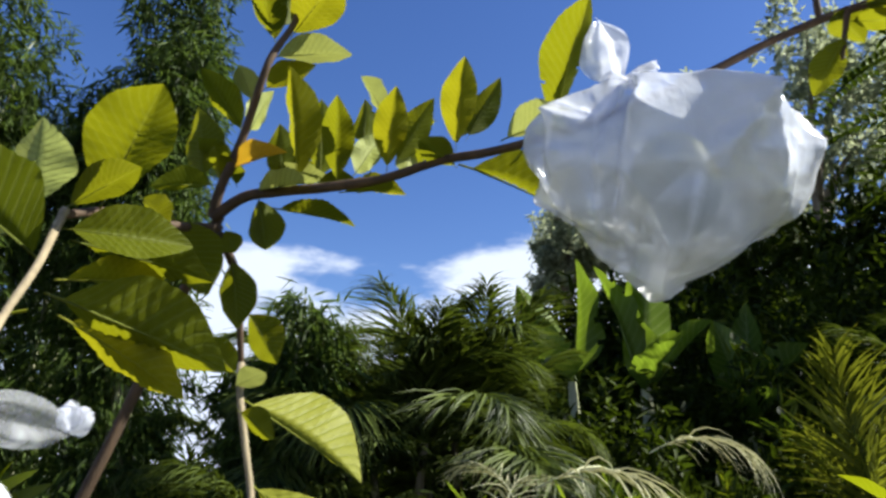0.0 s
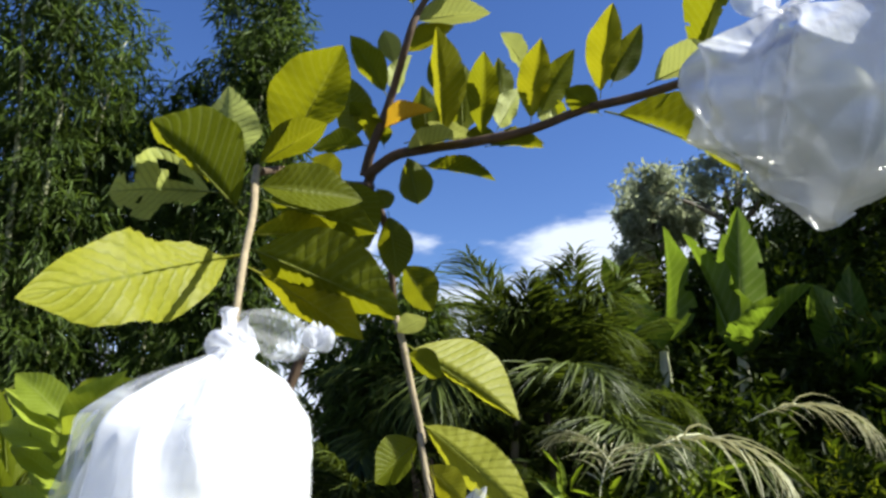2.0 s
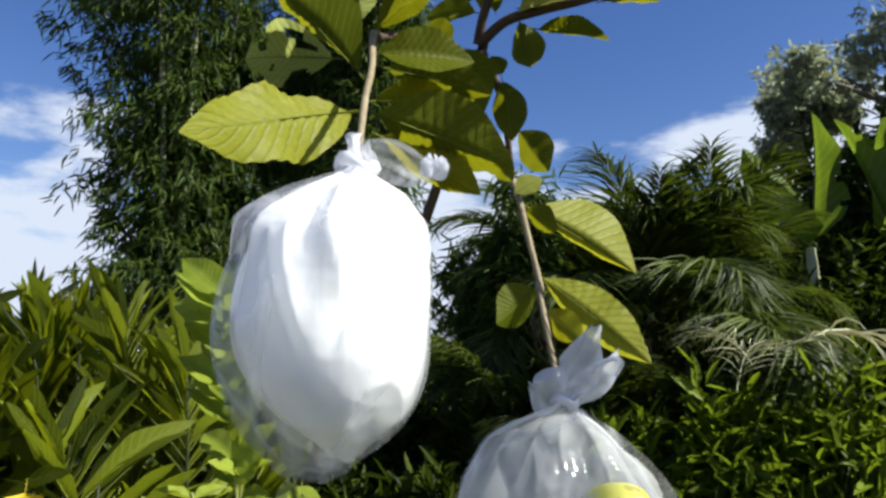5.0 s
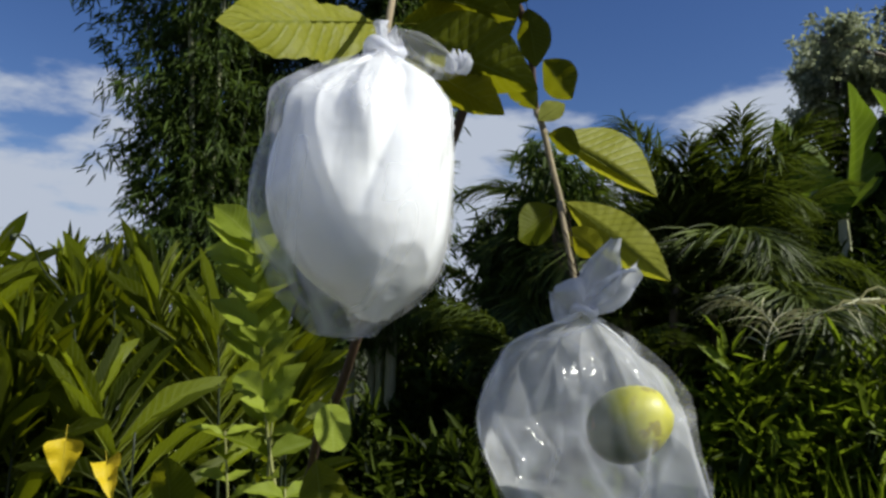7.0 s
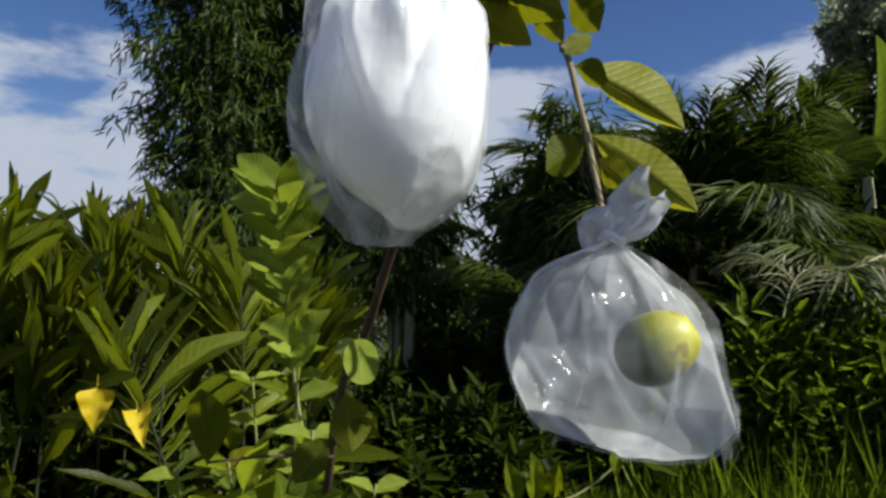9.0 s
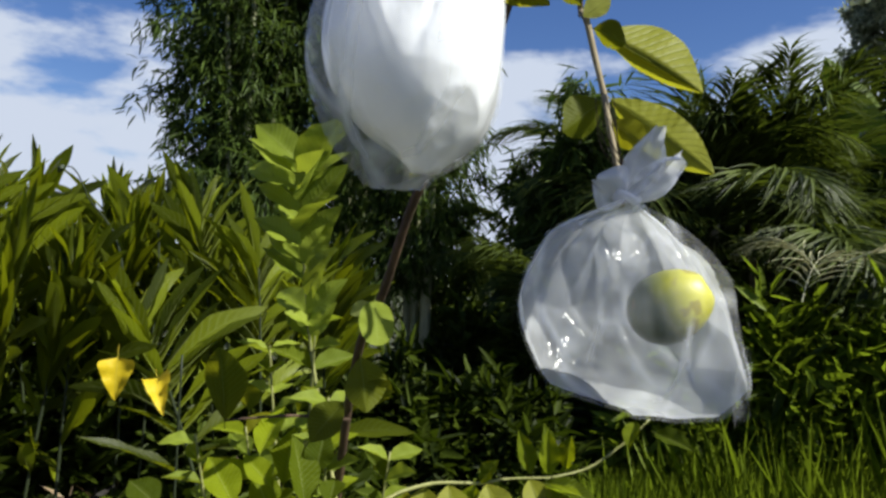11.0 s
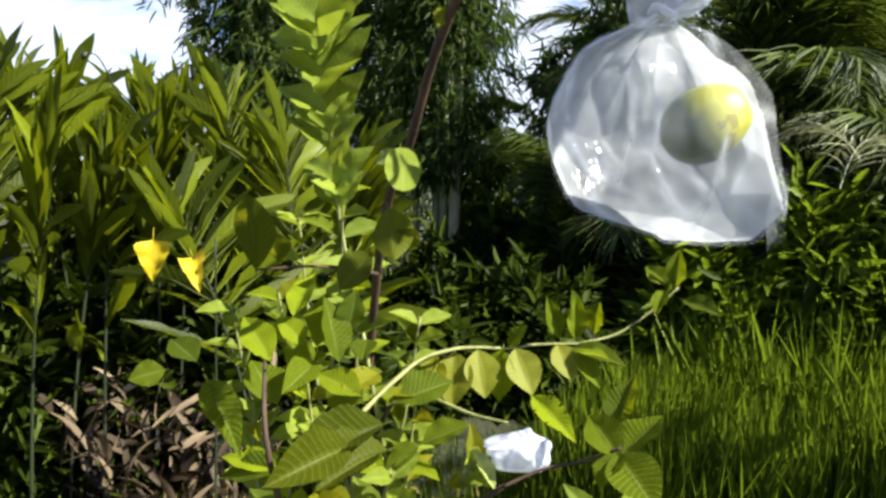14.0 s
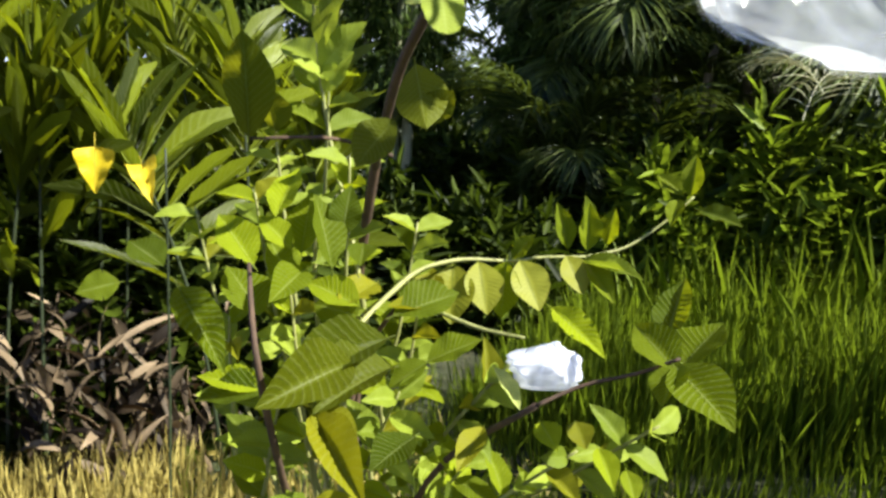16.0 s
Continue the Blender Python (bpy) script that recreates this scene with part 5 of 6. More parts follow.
leafy_shoot(sapling, [(-0.560, 1.120, -0.030), (-0.570, 1.080, 0.600), (-0.582, 0.966, 1.076), (-0.623, 0.978, 1.206), (-0.660, 0.976, 1.343), (-0.678, 0.969, 1.482), (-0.682, 0.956, 1.608), (-0.678, 0.940, 1.702)], 12, 0.112, 490, 0.60, 0.85, 0.35, 0.80)
for k, (x, y, z, lean_x, lean_y) in enumerate(((-0.66, 0.98, 1.42, 0.02, 0.0), (-0.80, 1.02, 1.36, -0.08, 0.0), (-0.58, 0.92, 1.30, 0.05, -0.06), (-0.72, 0.88, 1.24, -0.04, -0.10),
                                              (-0.52, 1.02, 1.20, 0.08, 0.02), (-0.88, 0.92, 1.20, -0.12, -0.05), (-0.64, 0.86, 1.12, 0.0, -0.10), (-0.46, 0.92, 1.10, 0.10, -0.04))):
    leafy_shoot(sapling, [(-0.62 + lean_x * 0.3, 1.10, 0.25), (x - lean_x * 0.8, y - lean_y * 0.8, z - 0.40), (x - lean_x * 0.3, y - lean_y * 0.3, z - 0.18), (x, y, z)], 8, 0.062, 500 + k)
for k, (x, y, z, back) in enumerate(((-0.30, 0.86, 1.06, 0.22), (-0.20, 0.84, 0.98, 0.28), (-0.42, 0.80, 1.02, 0.14), (-0.12, 0.92, 1.00, 0.30), (-0.56, 0.74, 1.00, 0.10),
                                     (-0.68, 0.78, 1.08, 0.05), (-0.36, 0.90, 0.90, 0.20), (-0.48, 0.70, 0.90, 0.12))):
    leafy_shoot(shrub, [(-0.56, 1.0, 0.2), (x - back * 1.1, y + 0.10, z - 0.34), (x - back * 0.45, y + 0.03, z - 0.13), (x, y, z)], 8, 0.058, 540 + k, 0.4)
# ---- leafy end of the long branch ----
branch(guava, "branch", [(0.407, 0.428, 1.974), (0.418, 0.412, 2.003), (0.421, 0.401, 2.046), (0.423, 0.400, 2.093)], [0.0032, 0.0029, 0.0025, 0.0018], GUAVA_BARK)
branch(guava, "stalk", [(-0.007, 0.541, 1.595), (-0.015, 0.535, 1.628), (-0.020, 0.537, 1.637)], [0.0006, 0.0006, 0.0004], GUAVA_BARK)
branch(guava, "stalk", [(-0.007, 0.542, 1.592), (-0.024, 0.534, 1.614), (-0.029, 0.531, 1.654)], [0.0006, 0.0006, 0.0004], GUAVA_BARK)
branch(guava, "stalk", [(-0.007, 0.542, 1.590), (-0.013, 0.535, 1.630), (-0.018, 0.536, 1.648)], [0.0006, 0.0006, 0.0004], GUAVA_BARK)
branch(guava, "stalk", [(-0.007, 0.541, 1.594), (-0.011, 0.537, 1.617), (-0.015, 0.535, 1.652)], [0.0006, 0.0006, 0.0004], GUAVA_BARK)
branch(guava, "stalk", [(-0.007, 0.541, 1.601), (-0.019, 0.535, 1.621), (-0.025, 0.536, 1.636)], [0.0006, 0.0006, 0.0004], GUAVA_BARK)
branch(guava, "stalk", [(-0.007, 0.542, 1.586), (-0.012, 0.536, 1.624), (-0.017, 0.537, 1.640)], [0.0006, 0.0006, 0.0004], GUAVA_BARK)
branch(guava, "stalk", [(-0.007, 0.541, 1.597), (-0.022, 0.534, 1.618), (-0.027, 0.535, 1.640)], [0.0006, 0.0006, 0.0004], GUAVA_BARK)
# ---- flower stalks over the ginger bed ----
bud_stalk = thing("ginger_flower_stalk", (-2.206, 1.749, 0.000), "thin dark ginger flower stalks with drooping buds", "flower stalk")
branch(bud_stalk, "stalk", [(-2.206, 1.749, -0.03), (-2.190, 1.765, 1.395), (-2.228, 1.619, 1.748), (-2.205, 1.547, 1.835), (-2.226, 1.516, 1.839)], [0.006, 0.005, 0.003, 0.0025, 0.002], CANE)
branch(bud_stalk, "bud", [(-2.222, 1.520, 1.847), (-2.228, 1.513, 1.835), (-2.234, 1.507, 1.819)], [0.003, 0.012, 0.003], CANE)
branch(bud_stalk, "stalk", [(-2.156, 1.799, -0.03), (-2.121, 1.852, 1.396), (-2.123, 1.847, 1.686), (-2.079, 1.874, 1.867)], [0.005, 0.004, 0.003, 0.002], CANE)
branch(bud_stalk, "bud", [(-2.083, 1.870, 1.860), (-2.091, 1.866, 1.830), (-2.097, 1.866, 1.788)], [0.003, 0.016, 0.004], CANE)

# ---- fruit in plastic bags ----
def px(vals, size):
    return [v * size for v in vals]


def guava_fruit(at, radius, tilt, label):
    verts, faces = [], []
    n, m = 20, 16
    for i in range(m + 1):
        t = math.pi * i / m
        for k in range(n):
            a = 2 * math.pi * k / n
            r = radius * math.sin(t) * (1 + 0.10 * math.cos(t)) * (1 + 0.03 * math.sin(5 * a) * math.sin(t))
            verts.append((r * math.cos(a), r * math.sin(a), -radius * 1.22 * math.cos(t) * (1 - 0.12 * math.exp(-((t - math.pi) * 4) ** 2))))
    for i in range(m):
        for k in range(n):
            faces.append((i * n + k, i * n + (k + 1) % n, (i + 1) * n + (k + 1) % n, (i + 1) * n + k))
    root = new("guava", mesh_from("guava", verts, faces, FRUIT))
    root.matrix_basis = pose(*at, *tilt)
    tagged(root, label, "guava", "bagged fruit")
    crown = []
    cf = []
    for k in range(5):
        a = 2 * math.pi * k / 5
        j = len(crown)
        for da, rr, z in ((-0.35, 0.10, 1.06), (0.35, 0.10, 1.06), (0.0, 0.26, 1.16)):
            crown.append((radius * rr * math.cos(a + da), radius * rr * math.sin(a + da), -radius * (z + 0.10)))
        cf.append((j, j + 1, j + 2))
    part_of(root, "calyx", mesh_from("calyx", crown, cf, BROWN_LITTER), label="dry brown calyx")
    return root


def bag_film(left, right, depth, height, seed, facets=22, creases=9, depth_of=0.006, power=0.9, rows=90, around=220, taut=0.9, front=None):
    """The film of a hanging bag. left, right, depth: its half widths and half depth at even steps from tie to bottom.
    The film is pulled into flat facets with sharp edges between them; creases fan out from the tie. front: keeps only what lies behind that depth."""
    r = random.Random(seed)
    planes = []
    for n in range(facets):
        a, up = r.uniform(0, 2 * math.pi), r.uniform(-0.75, 0.75)
        planes.append((Vector((math.cos(a) * math.cos(up), math.sin(a) * math.cos(up), math.sin(up))), r.uniform(taut - 0.06, taut + 0.06)))
    lines = [(r.uniform(0, 2 * math.pi), r.uniform(0.2, 0.75), r.uniform(-1.2, 1.2), r.uniform(0.5, 1.0) * r.choice((1, 1, -0.8)), r.uniform(0.09, 0.18)) for _ in range(creases)]

    def at(vals, t):
        x = t * (len(vals) - 1)
        k = min(int(x), len(vals) - 2)
        p0, p1, p2, p3 = vals[max(k - 1, 0)], vals[k], vals[k + 1], vals[min(k + 2, len(vals) - 1)]
        f = x - k
        return 0.5 * (2 * p1 + (p2 - p0) * f + (2 * p0 - 5 * p1 + 4 * p2 - p3) * f * f + (3 * p1 - p0 - 3 * p2 + p3) * f ** 3)

    def turn(d):
        return (d + math.pi) % (2 * math.pi) - math.pi

    verts, faces = [], []
    for i in range(rows + 1):
        t = i / rows
        l, rt, d = at(left, t), at(right, t), max(at(depth, t), 0.002)
        c, h = (rt + l) / 2, (rt - l) / 2
        for k in range(around):
            a = 2 * math.pi * k / around
            ca, sa = math.cos(a), math.sin(a)
            px_, py_ = math.copysign(abs(ca) ** power, ca), math.copysign(abs(sa) ** power, sa)
            ruck = 1 + 0.22 * math.exp(-t * 9) * math.sin(9 * a + seed + 1.5 * math.sin(2 * a))
            verts.append(Vector((c + h * px_ * ruck, d * py_ * ruck, -height * (t + 0.02 * t * noise.noise(Vector((ca * 1.5, sa * 1.5, seed)))))))
    mid = sum(verts, Vector()) / len(verts)
    for n, share in planes:
        reach = max((p - mid).dot(n) for p in verts) * share
        for p in verts:
            over = (p - mid).dot(n) - reach
            if over > 0:
                p -= n * over * 0.92
    for i in range(rows + 1):
        t = i / rows
        for k in range(around):
            p = verts[i * around + k]
            a = 2 * math.pi * k / around
            move = 0.0
            for a0, t1, slope, amp, wide in lines:
                if t < t1 + 0.1:
                    off = abs(turn(a - a0 - slope * t))
                    if off < wide * 5:
                        move += amp * min(1.0, (t1 + 0.1 - t) * 6) * math.exp(-off / wide)
            q = p * 22 + Vector((seed * 3.1, 0, 0))
            move += 0.35 * noise.noise(q) + 0.5 * abs(noise.noise(q * 0.55)) - 0.25
            out = Vector((p.x - mid.x, p.y - mid.y, 0))
            if out.length > 1e-5:
                p += out.normalized() * move * depth_of * min(1.0, 0.1 + t * 4)
    for i in range(rows):
        for k in range(around):
            k2 = (k + 1) % around
            quad = (i * around + k, (i + 1) * around + k, (i + 1) * around + k2, i * around + k2)
            if front is None or max(verts[q].y for q in quad) > front + 0.012 * noise.noise(verts[quad[0]] * 25):
                faces.append(quad)
    verts.append(sum(verts[-around:], Vector()) / around + Vector((0, 0, -0.002)))
    for k in range(around):
        faces.append((rows * around + k, len(verts) - 1, rows * around + (k + 1) % around))
    return [tuple(v) for v in verts], faces


def fan_data(length, width, seed, waves=1.3, rows=14, cols=18, curl=0.4):
    """A gathered flap of film: narrow at the knot, spread and wavy at its free edge; x outward."""
    verts, faces = [], []
    for i in range(rows + 1):
        t = i / rows
        w = width * (0.10 + 0.90 * math.sin(math.pi * min(1, 0.06 + t * 0.86)) ** 0.9)
        for j in range(cols + 1):
            s = -1 + 2 * j / cols
            edge = 1 - 0.18 * s * s - 0.10 * noise.noise((s * 2 + seed, 0, 0))
            z = 0.16 * width * math.sin(waves * math.pi * s + seed) * (0.35 + t) + curl * length * t * t * 0.4 + 0.10 * width * noise.noise((t * 3, s * 3, seed))
            verts.append((length * t * edge, w * s * 0.5, z))
    for i in range(rows):
        for j in range(cols):
            a = i * (cols + 1) + j
            faces.append((a, a + cols + 1, a + cols + 2, a + 1))
    return verts, faces


def plastic_bag(at, yaw, film, mat, tails, label, lean=0, inner=None, flap=None, lining=None):
    root = thing("plastic_bag", at, label, "bag", "bagged guavas")
    root.rotation_euler = (0, radians(lean), radians(yaw))
    part_of(root, "film", mesh_from("film", *film, mat))
    if inner:
        part_of(root, "inner_bag", mesh_from("inner_bag", *inner, lining or BAG_INNER), label="second white film wrapped closer round the fruit")
    if flap:
        spot, swing, length, width = flap
        part_of(root, "corner", mesh_from("corner", *fan_data(length, width, 4.4, 0.8), mat), Matrix.Translation(spot) @ Matrix.Rotation(radians(90 + swing), 4, "Y"), "loose corner of the film")
    ring = []
    rf = []
    for i in range(13):
        a0 = 2 * math.pi * i / 12
        for k in range(6):
            b0 = 2 * math.pi * k / 6
            ring.append(((0.0085 + 0.0035 * math.cos(b0)) * math.cos(a0), (0.0085 + 0.0035 * math.cos(b0)) * math.sin(a0), 0.004 * math.sin(b0) + 0.003 * math.sin(2 * a0)))
    for i in range(12):
        for k in range(6):
            rf.append((i * 6 + k, (i + 1) * 6 + k, (i + 1) * 6 + (k + 1) % 6, i * 6 + (k + 1) % 6))
    part_of(root, "knot", mesh_from("knot", ring, rf, BAG_MILKY), label="tight knot of twisted plastic")
    for n, (heading, tilt, length, width, roll) in enumerate(tails):
        me = mesh_from("tail", *fan_data(length, width, n * 1.7 + at[0] * 9, curl=0.3), BAG_MILKY)
        part_of(root, "tail", me, Matrix.Translation((0, 0, 0.002)) @ Matrix.Rotation(radians(heading), 4, "Z") @ Matrix.Rotation(radians(-tilt), 4, "Y") @ Matrix.Rotation(radians(roll), 4, "X"))
    return root


S1, S2, S3, S4 = 0.000284, 0.000464, 0.000345, 0.00083
plastic_bag((-0.043, 0.287, 1.697), 23.9,
            bag_film(px([-14, -112, -176, -196, -206, -206, -193, -164, -100], S1), px([14, 95, 124, 142, 148, 147, 132, 96, 24], S1),
                     [0.006, 0.034, 0.048, 0.054, 0.056, 0.055, 0.050, 0.038, 0.016], 0.147, 3, 16, 22, 0.006, taut=0.985),
            BAG_OUTER, [(175, 70, 0.016, 0.018, 20), (30, 62, 0.012, 0.016, 60)],
            "clear bag over a white film bag round a guava", lean=2,
            inner=bag_film(px([-11, -84, -142, -170, -180, -178, -158, -104, -20], S1), px([13, 90, 119, 137, 143, 142, 132, 108, 46], S1),
                           [0.005, 0.029, 0.044, 0.051, 0.053, 0.052, 0.047, 0.036, 0.014], 0.138, 3, 16, 22, 0.005, taut=0.985))
plastic_bag((-0.004, 0.541, 1.572), 25.3,
            bag_film(px([-12, -110, -160, -178, -184, -178, -164, -132, 20], S2), px([12, 76, 128, 168, 188, 200, 208, 214, 180], S2),
                     [0.006, 0.042, 0.060, 0.066, 0.066, 0.06, 0.05, 0.034, 0.006], 0.174, 12, 22, 20, 0.008, 0.95, taut=0.95),
            BAG_CLEAR, [(10, 62, 0.062, 0.036, 60), (0, 32, 0.058, 0.036, -50), (185, 25, 0.030, 0.040, 70)],
            "clear crumpled plastic bag knotted round a green guava", flap=((0.094, -0.005, -0.115), 12, 0.062, 0.024), lining=BAG_LINER,
            inner=bag_film(px([-11, -104, -155, -173, -180, -174, -160, -128, 20], S2), px([11, 73, 124, 163, 183, 195, 203, 208, 174], S2),
                           [0.005, 0.040, 0.057, 0.063, 0.063, 0.057, 0.047, 0.032, 0.005], 0.171, 12, 22, 20, 0.008, 0.95, taut=0.95, front=-0.004))
plastic_bag((0.246, 0.513, 1.970), 5.3,
            bag_film(px([-20, -95, -112, -122, -124, -116, -80, -48, 5], S3), px([150, 330, 376, 394, 392, 384, 262, 166, 60], S3),
                     [0.014, 0.046, 0.056, 0.060, 0.060, 0.053, 0.043, 0.03, 0.01], 0.164, 5, 26, 30, 0.016, taut=0.93),
            BAG_SHADED, [(170, 75, 0.062, 0.04, 60), (30, 20, 0.05, 0.04, 0)],
            "large milky plastic bag billowing from the long branch")
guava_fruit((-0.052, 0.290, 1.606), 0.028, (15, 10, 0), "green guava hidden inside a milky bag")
# tilt turns the painted bright end towards the sun
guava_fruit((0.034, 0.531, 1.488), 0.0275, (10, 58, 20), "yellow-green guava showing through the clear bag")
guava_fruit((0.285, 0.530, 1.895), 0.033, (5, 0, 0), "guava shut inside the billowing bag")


def plastic_tie(at, tails, label):
    """A crumpled strip of film knotted round the wood."""
    root = thing("plastic_tie", at, label, "plastic strip")
    for n, (heading, tilt, length, width, roll) in enumerate(tails):
        me = mesh_from("tail", *fan_data(length, width, n * 2.3 + 1, 1.8, curl=0.5), BAG_OUTER if length > 0.03 else BAG_MILKY)
        part_of(root, "tail", me, Matrix.Rotation(radians(heading), 4, "Z") @ Matrix.Rotation(radians(-tilt), 4, "Y") @ Matrix.Rotation(radians(roll), 4, "X"))
    return root


plastic_tie((-0.030, 0.346, 1.705), [(200, 60, 0.012, 0.014, 30), (20, 40, 0.013, 0.014, 60), (100, 70, 0.013, 0.016, 0), (262, 5, 0.058, 0.024, 80)],
            "crumpled knotted end of white plastic film beside the bag")
plastic_bag((-0.244, 0.858, 1.095), 23.5,
            bag_film(px([-12, -55, -80, -85, -70, -50], S4), px([10, 36, 52, 60, 60, 45], S4), [0.01, 0.03, 0.036, 0.036, 0.03, 0.015], 0.05, 2, 26, 14, 0.010, 0.9, 40, 70, 0.85),
            BAG_MILKY, [(200, -40, 0.05, 0.045, 50), (330, -60, 0.05, 0.04, 40)],
            "small crumpled white plastic bag caught on a low branch")

# ---- ginger plants ----
GINGER_BLADES = []
for n in range(6):
    v, f, u = leaf_data(10, 4, lance_shape, 0.06, (0.06, 0.18, 0.32, 0.48, 0.12, 0.26)[n], (0.2, -0.3, 0.1, 0.4, -0.1, 0.0)[n], 0.015, 0.0, n, 0.02)
    GINGER_BLADES.append(mesh_from("leaf", v, f, GINGER_LEAF, u))


def ginger_plant(x, y, height, seed, leaves=31, label="ginger plant with long pointed green leaves up its cane"):
    r = random.Random(seed)
    root = thing("ginger_plant", (x, y, land(x, y)), label, "ginger plant", "ginger bed")
    lean = Vector((r.uniform(-0.2, 0.2), r.uniform(-0.25, 0.15), 0))
    pts = [Vector((0, 0, -0.03)), lean * 0.25 + Vector((0, 0, height * 0.4)), lean * 0.7 + Vector((0, 0, height * 0.75)), lean * 1.1 + Vector((0, 0, height * 0.92))]
    part_of(root, "cane", tube("cane", pts, [0.008, 0.006, 0.005, 0.003], CANE, 6))
    turn = r.uniform(0, 6.28)
    for k in range(leaves):
        t = 0.60 + 0.40 * (k - 4) / (leaves - 5) if k > 3 else r.uniform(0.40, 0.60)
        i = min(int(t * 3), 2)
        p = pts[i].lerp(pts[i + 1], t * 3 - i)
        a = turn + (math.pi if k % 2 else 0) + r.uniform(-0.4, 0.4)
        rise = 0.15 + 2.9 * t * t + r.uniform(-0.3, 0.4)
        d = Vector((math.cos(a), math.sin(a), rise))
        ln = r.uniform(0.30, 0.46) * (1.0 if t < 0.9 else 0.8)
        w = ln * r.uniform(0.07, 0.105)
        part_of(root, "leaf", r.choice(GINGER_BLADES), axes_matrix(p, d, Vector((-math.cos(a) * 0.5, -math.sin(a) * 0.5, 1.0)), ln, w, ln))
    return root


rr = random.Random(77)
for k in range(46):
    t = k / 45
    if k % 3 == 0 and 44 < 36 + 37 * t < 55:
        continue
    far = (k % 3) * 0.42 + rr.uniform(-0.12, 0.12)
    an = radians(36.8 + 37 * t)
    d = 2.75 + far + (0.25 if t < 0.2 else 0)
    hgt = rr.uniform(1.48, 1.9) if t > 0.2 else rr.uniform(1.25, 1.65)
    ginger_plant(0.1 - math.sin(an) * d, math.cos(an) * d, hgt, 300 + k)

def heart_shape(u):
    return max(0.0, min(1.0, u * 9) ** 0.6 * (1 - u ** 1.6))


# two yellowed leaves hang low in the bed
wilted = thing("ginger_plant", (-1.60, 1.50, land(-1.60, 1.50)), "ginger cane with two dead bright yellow leaves", "ginger plant", "ginger bed")
part_of(wilted, "cane", tube("cane", [(0, 0, -0.03), (0.02, 0, 0.6), (0.05, -0.02, 1.25)], [0.005, 0.004, 0.003], CANE, 6))
for base, tip, nrm, wd in (((-1.574, 1.279, 1.250), (-1.558, 1.261, 1.134), (0.750, -0.650, 0.100), 0.10), ((-1.336, 1.213, 1.224), (-1.260, 1.168, 1.156), (0.700, -0.680, 0.300), 0.07)):
    v, f, u = leaf_data(12, 4, heart_shape, 0.30, 0.1, 0.1, 0.06, 0.0, 5, 0.3)
    b = Vector(base) - wilted.location
    part_of(wilted, "leaf", mesh_from("leaf", v, f, YELLOW_LEAF, u), axes_matrix(b, Vector(tip) - Vector(base), nrm, (Vector(tip) - Vector(base)).length, wd, 0.2), "dead yellow leaf")


# ---- grass, straw and litter ----
BLADE_FAR = [plain_leaf(0.5, 0.4, 0.0, d) for d in (0.01, 0.05, 0.14)]

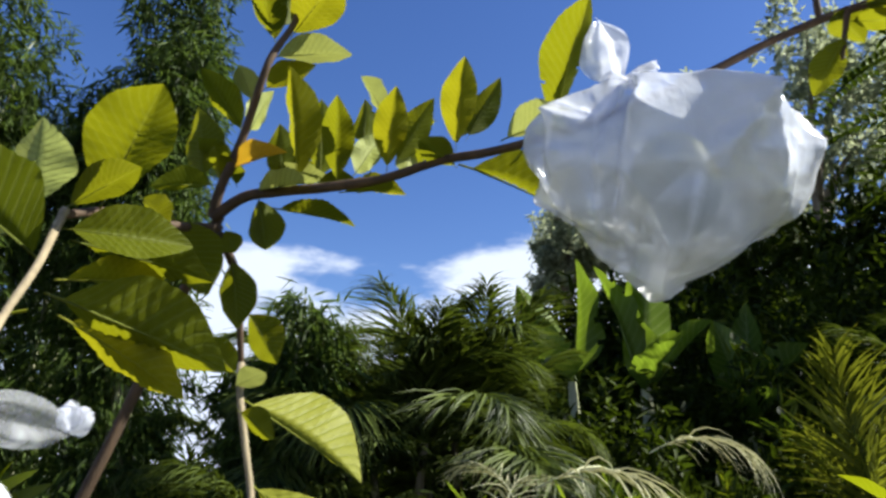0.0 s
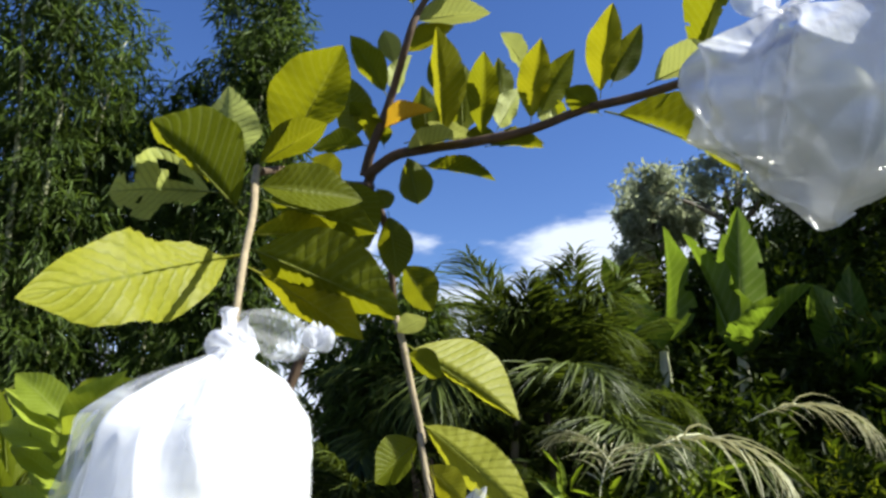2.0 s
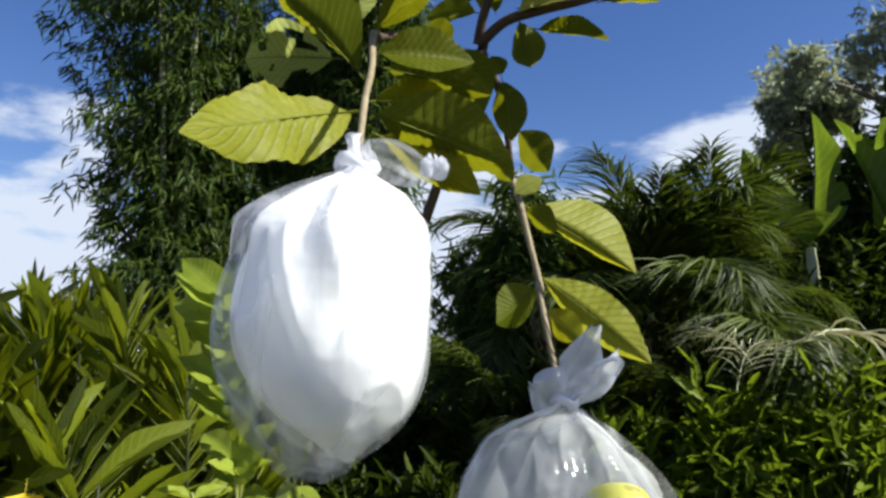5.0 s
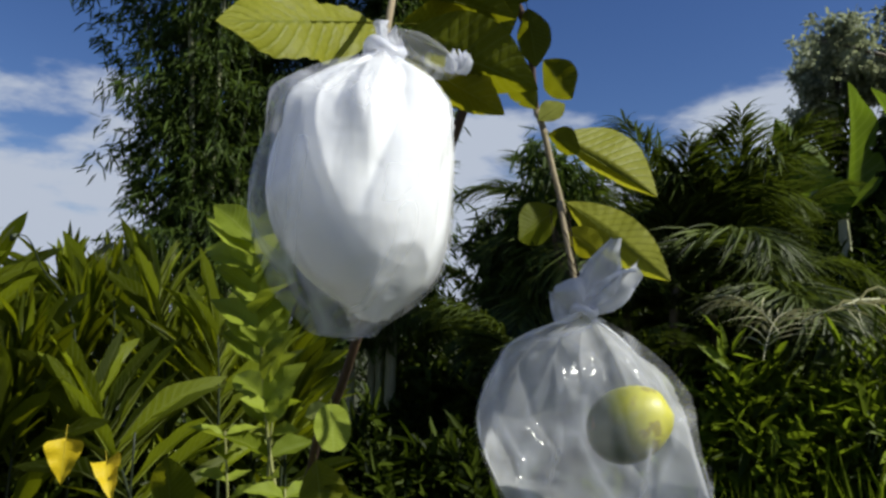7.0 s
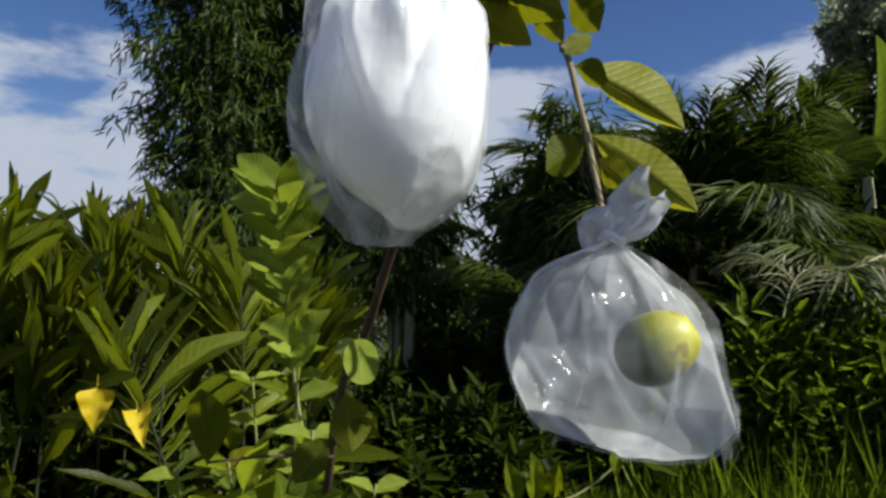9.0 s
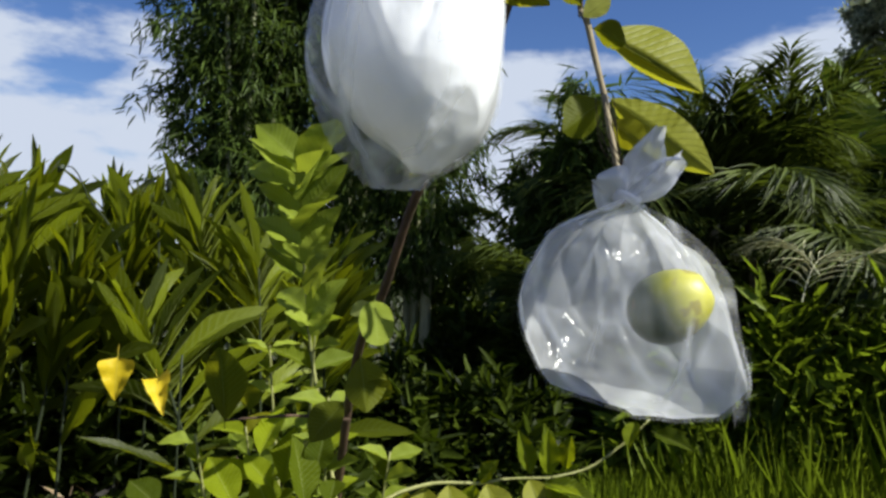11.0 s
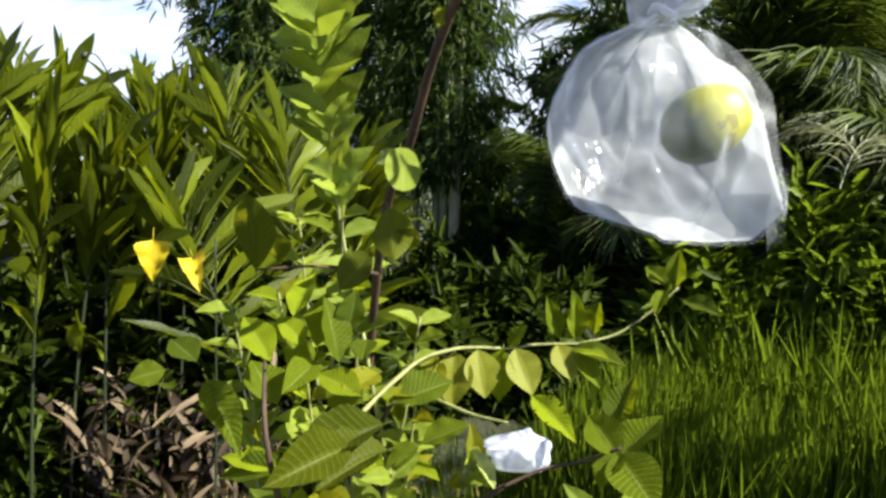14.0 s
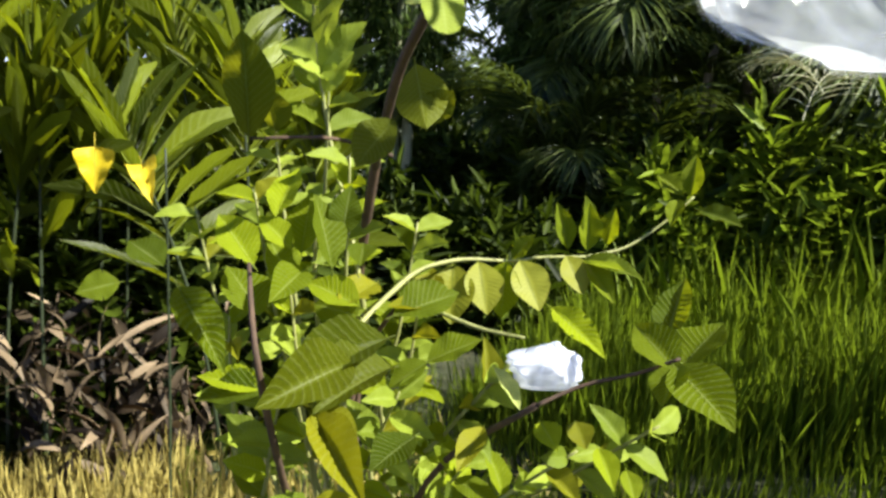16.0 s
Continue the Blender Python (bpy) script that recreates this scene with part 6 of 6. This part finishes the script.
def grass_field(name, label, n, xr, yr, h, seed, mat, width=0.010, where=None, lean=0.21):
    r = np.random.default_rng(seed)
    x, y = r.uniform(*xr, n), r.uniform(*yr, n)
    if where is not None:
        ok = where(x, y)
        x, y = x[ok], y[ok]
    edge = np.minimum(np.minimum(x - xr[0], xr[1] - x), np.minimum(y - yr[0], yr[1] - y))
    ok = edge > 0.6 * r.uniform(0, 1, len(x)) ** 1.5
    x, y = x[ok], y[ok]
    n = len(x)
    z = np.array([land(a, b) for a, b in zip(x, y)]) - 0.01
    tuft = 0.65 + 0.35 * np.sin(x * 4.1 + np.sin(y * 3.0) * 1.3) * np.cos(y * 3.7 + x)
    al = np.stack([r.normal(0, lean, n), r.normal(0, lean, n), np.ones(n)], 1)
    no = np.stack([r.normal(0, 1, n), r.normal(0, 1, n), np.full(n, 0.2)], 1)
    ln = h * r.uniform(0.55, 1.1, n) * (0.6 + 0.4 * tuft)
    ln = ln * np.clip(0.62 + 0.38 * (x + 1.0) / 1.6, 0.5, 1.0)
    sets = []
    for i in range(3):
        s = slice(i, None, 3)
        sets.append(join_many(BLADE_FAR[i], np.stack([x, y, z], 1)[s], al[s], no[s], ln[s], width * r.uniform(0.6, 1.4, len(ln[s]))))
    v, f, u = stack(sets)
    return tagged(new(name, mesh_from(name, v, f, mat)), label, "grass", kind="stuff")


grass_field("grass", "tall bright green grass in the clearing", 80000, (-2.8, 4.8), (1.9, 5.8), 0.70, 81, GRASS_BLADE, 0.0075,
            lambda x, y: (y > 2.95 + 0.25 * np.sin(x * 2)) & (x > -1.55 + 0.10 * y))
grass_field("grass", "taller loose grass along the foot of the bank", 2400, (-1.0, 2.8), (3.9, 5.4), 1.08, 84, GRASS_BLADE, 0.013, None, 0.3)
grass_field("grass", "sparse grass stems under the guava", 9000, (-2.0, 2.6), (1.2, 3.3), 0.45, 82, GRASS_BLADE, 0.005)
grass_field("straw", "cut dry stubble standing at the edge of the ginger bed", 6000, (-2.5, -0.8), (0.8, 1.9), 0.60, 83, STRAW, 0.007, None, 0.18)


def litter(name, label, n, xr, yr, top, seed, mat, leaf=0.11):
    r = np.random.default_rng(seed)
    x, y = r.uniform(*xr, n), r.uniform(*yr, n)
    z = np.array([land(a, b) for a, b in zip(x, y)]) + r.uniform(0, top, n) ** 1.0
    al = r.normal(size=(n, 3)) * np.array([1, 1, 0.6 + 2.5 * top])
    no = r.normal(size=(n, 3)) * 0.6 + np.array([0, 0, 1])
    a = join_many(LANCE[2], np.stack([x, y, z], 1), al, no, leaf * r.uniform(0.6, 1.6, n), leaf * r.uniform(0.12, 0.3, n))
    return tagged(new(name, mesh_from(name, a[0], a[1], mat)), label, "leaf litter", kind="stuff")


litter("leaf_litter", "heap of brown dead ginger leaves", 2600, (-3.4, -1.85), (1.45, 2.7), 0.62, 91, BROWN_LITTER, 0.15)
litter("leaf_litter", "dry straw and dead leaves on the soil", 2600, (-3.2, 1.0), (0.9, 2.6), 0.05, 92, STRAW, 0.10)
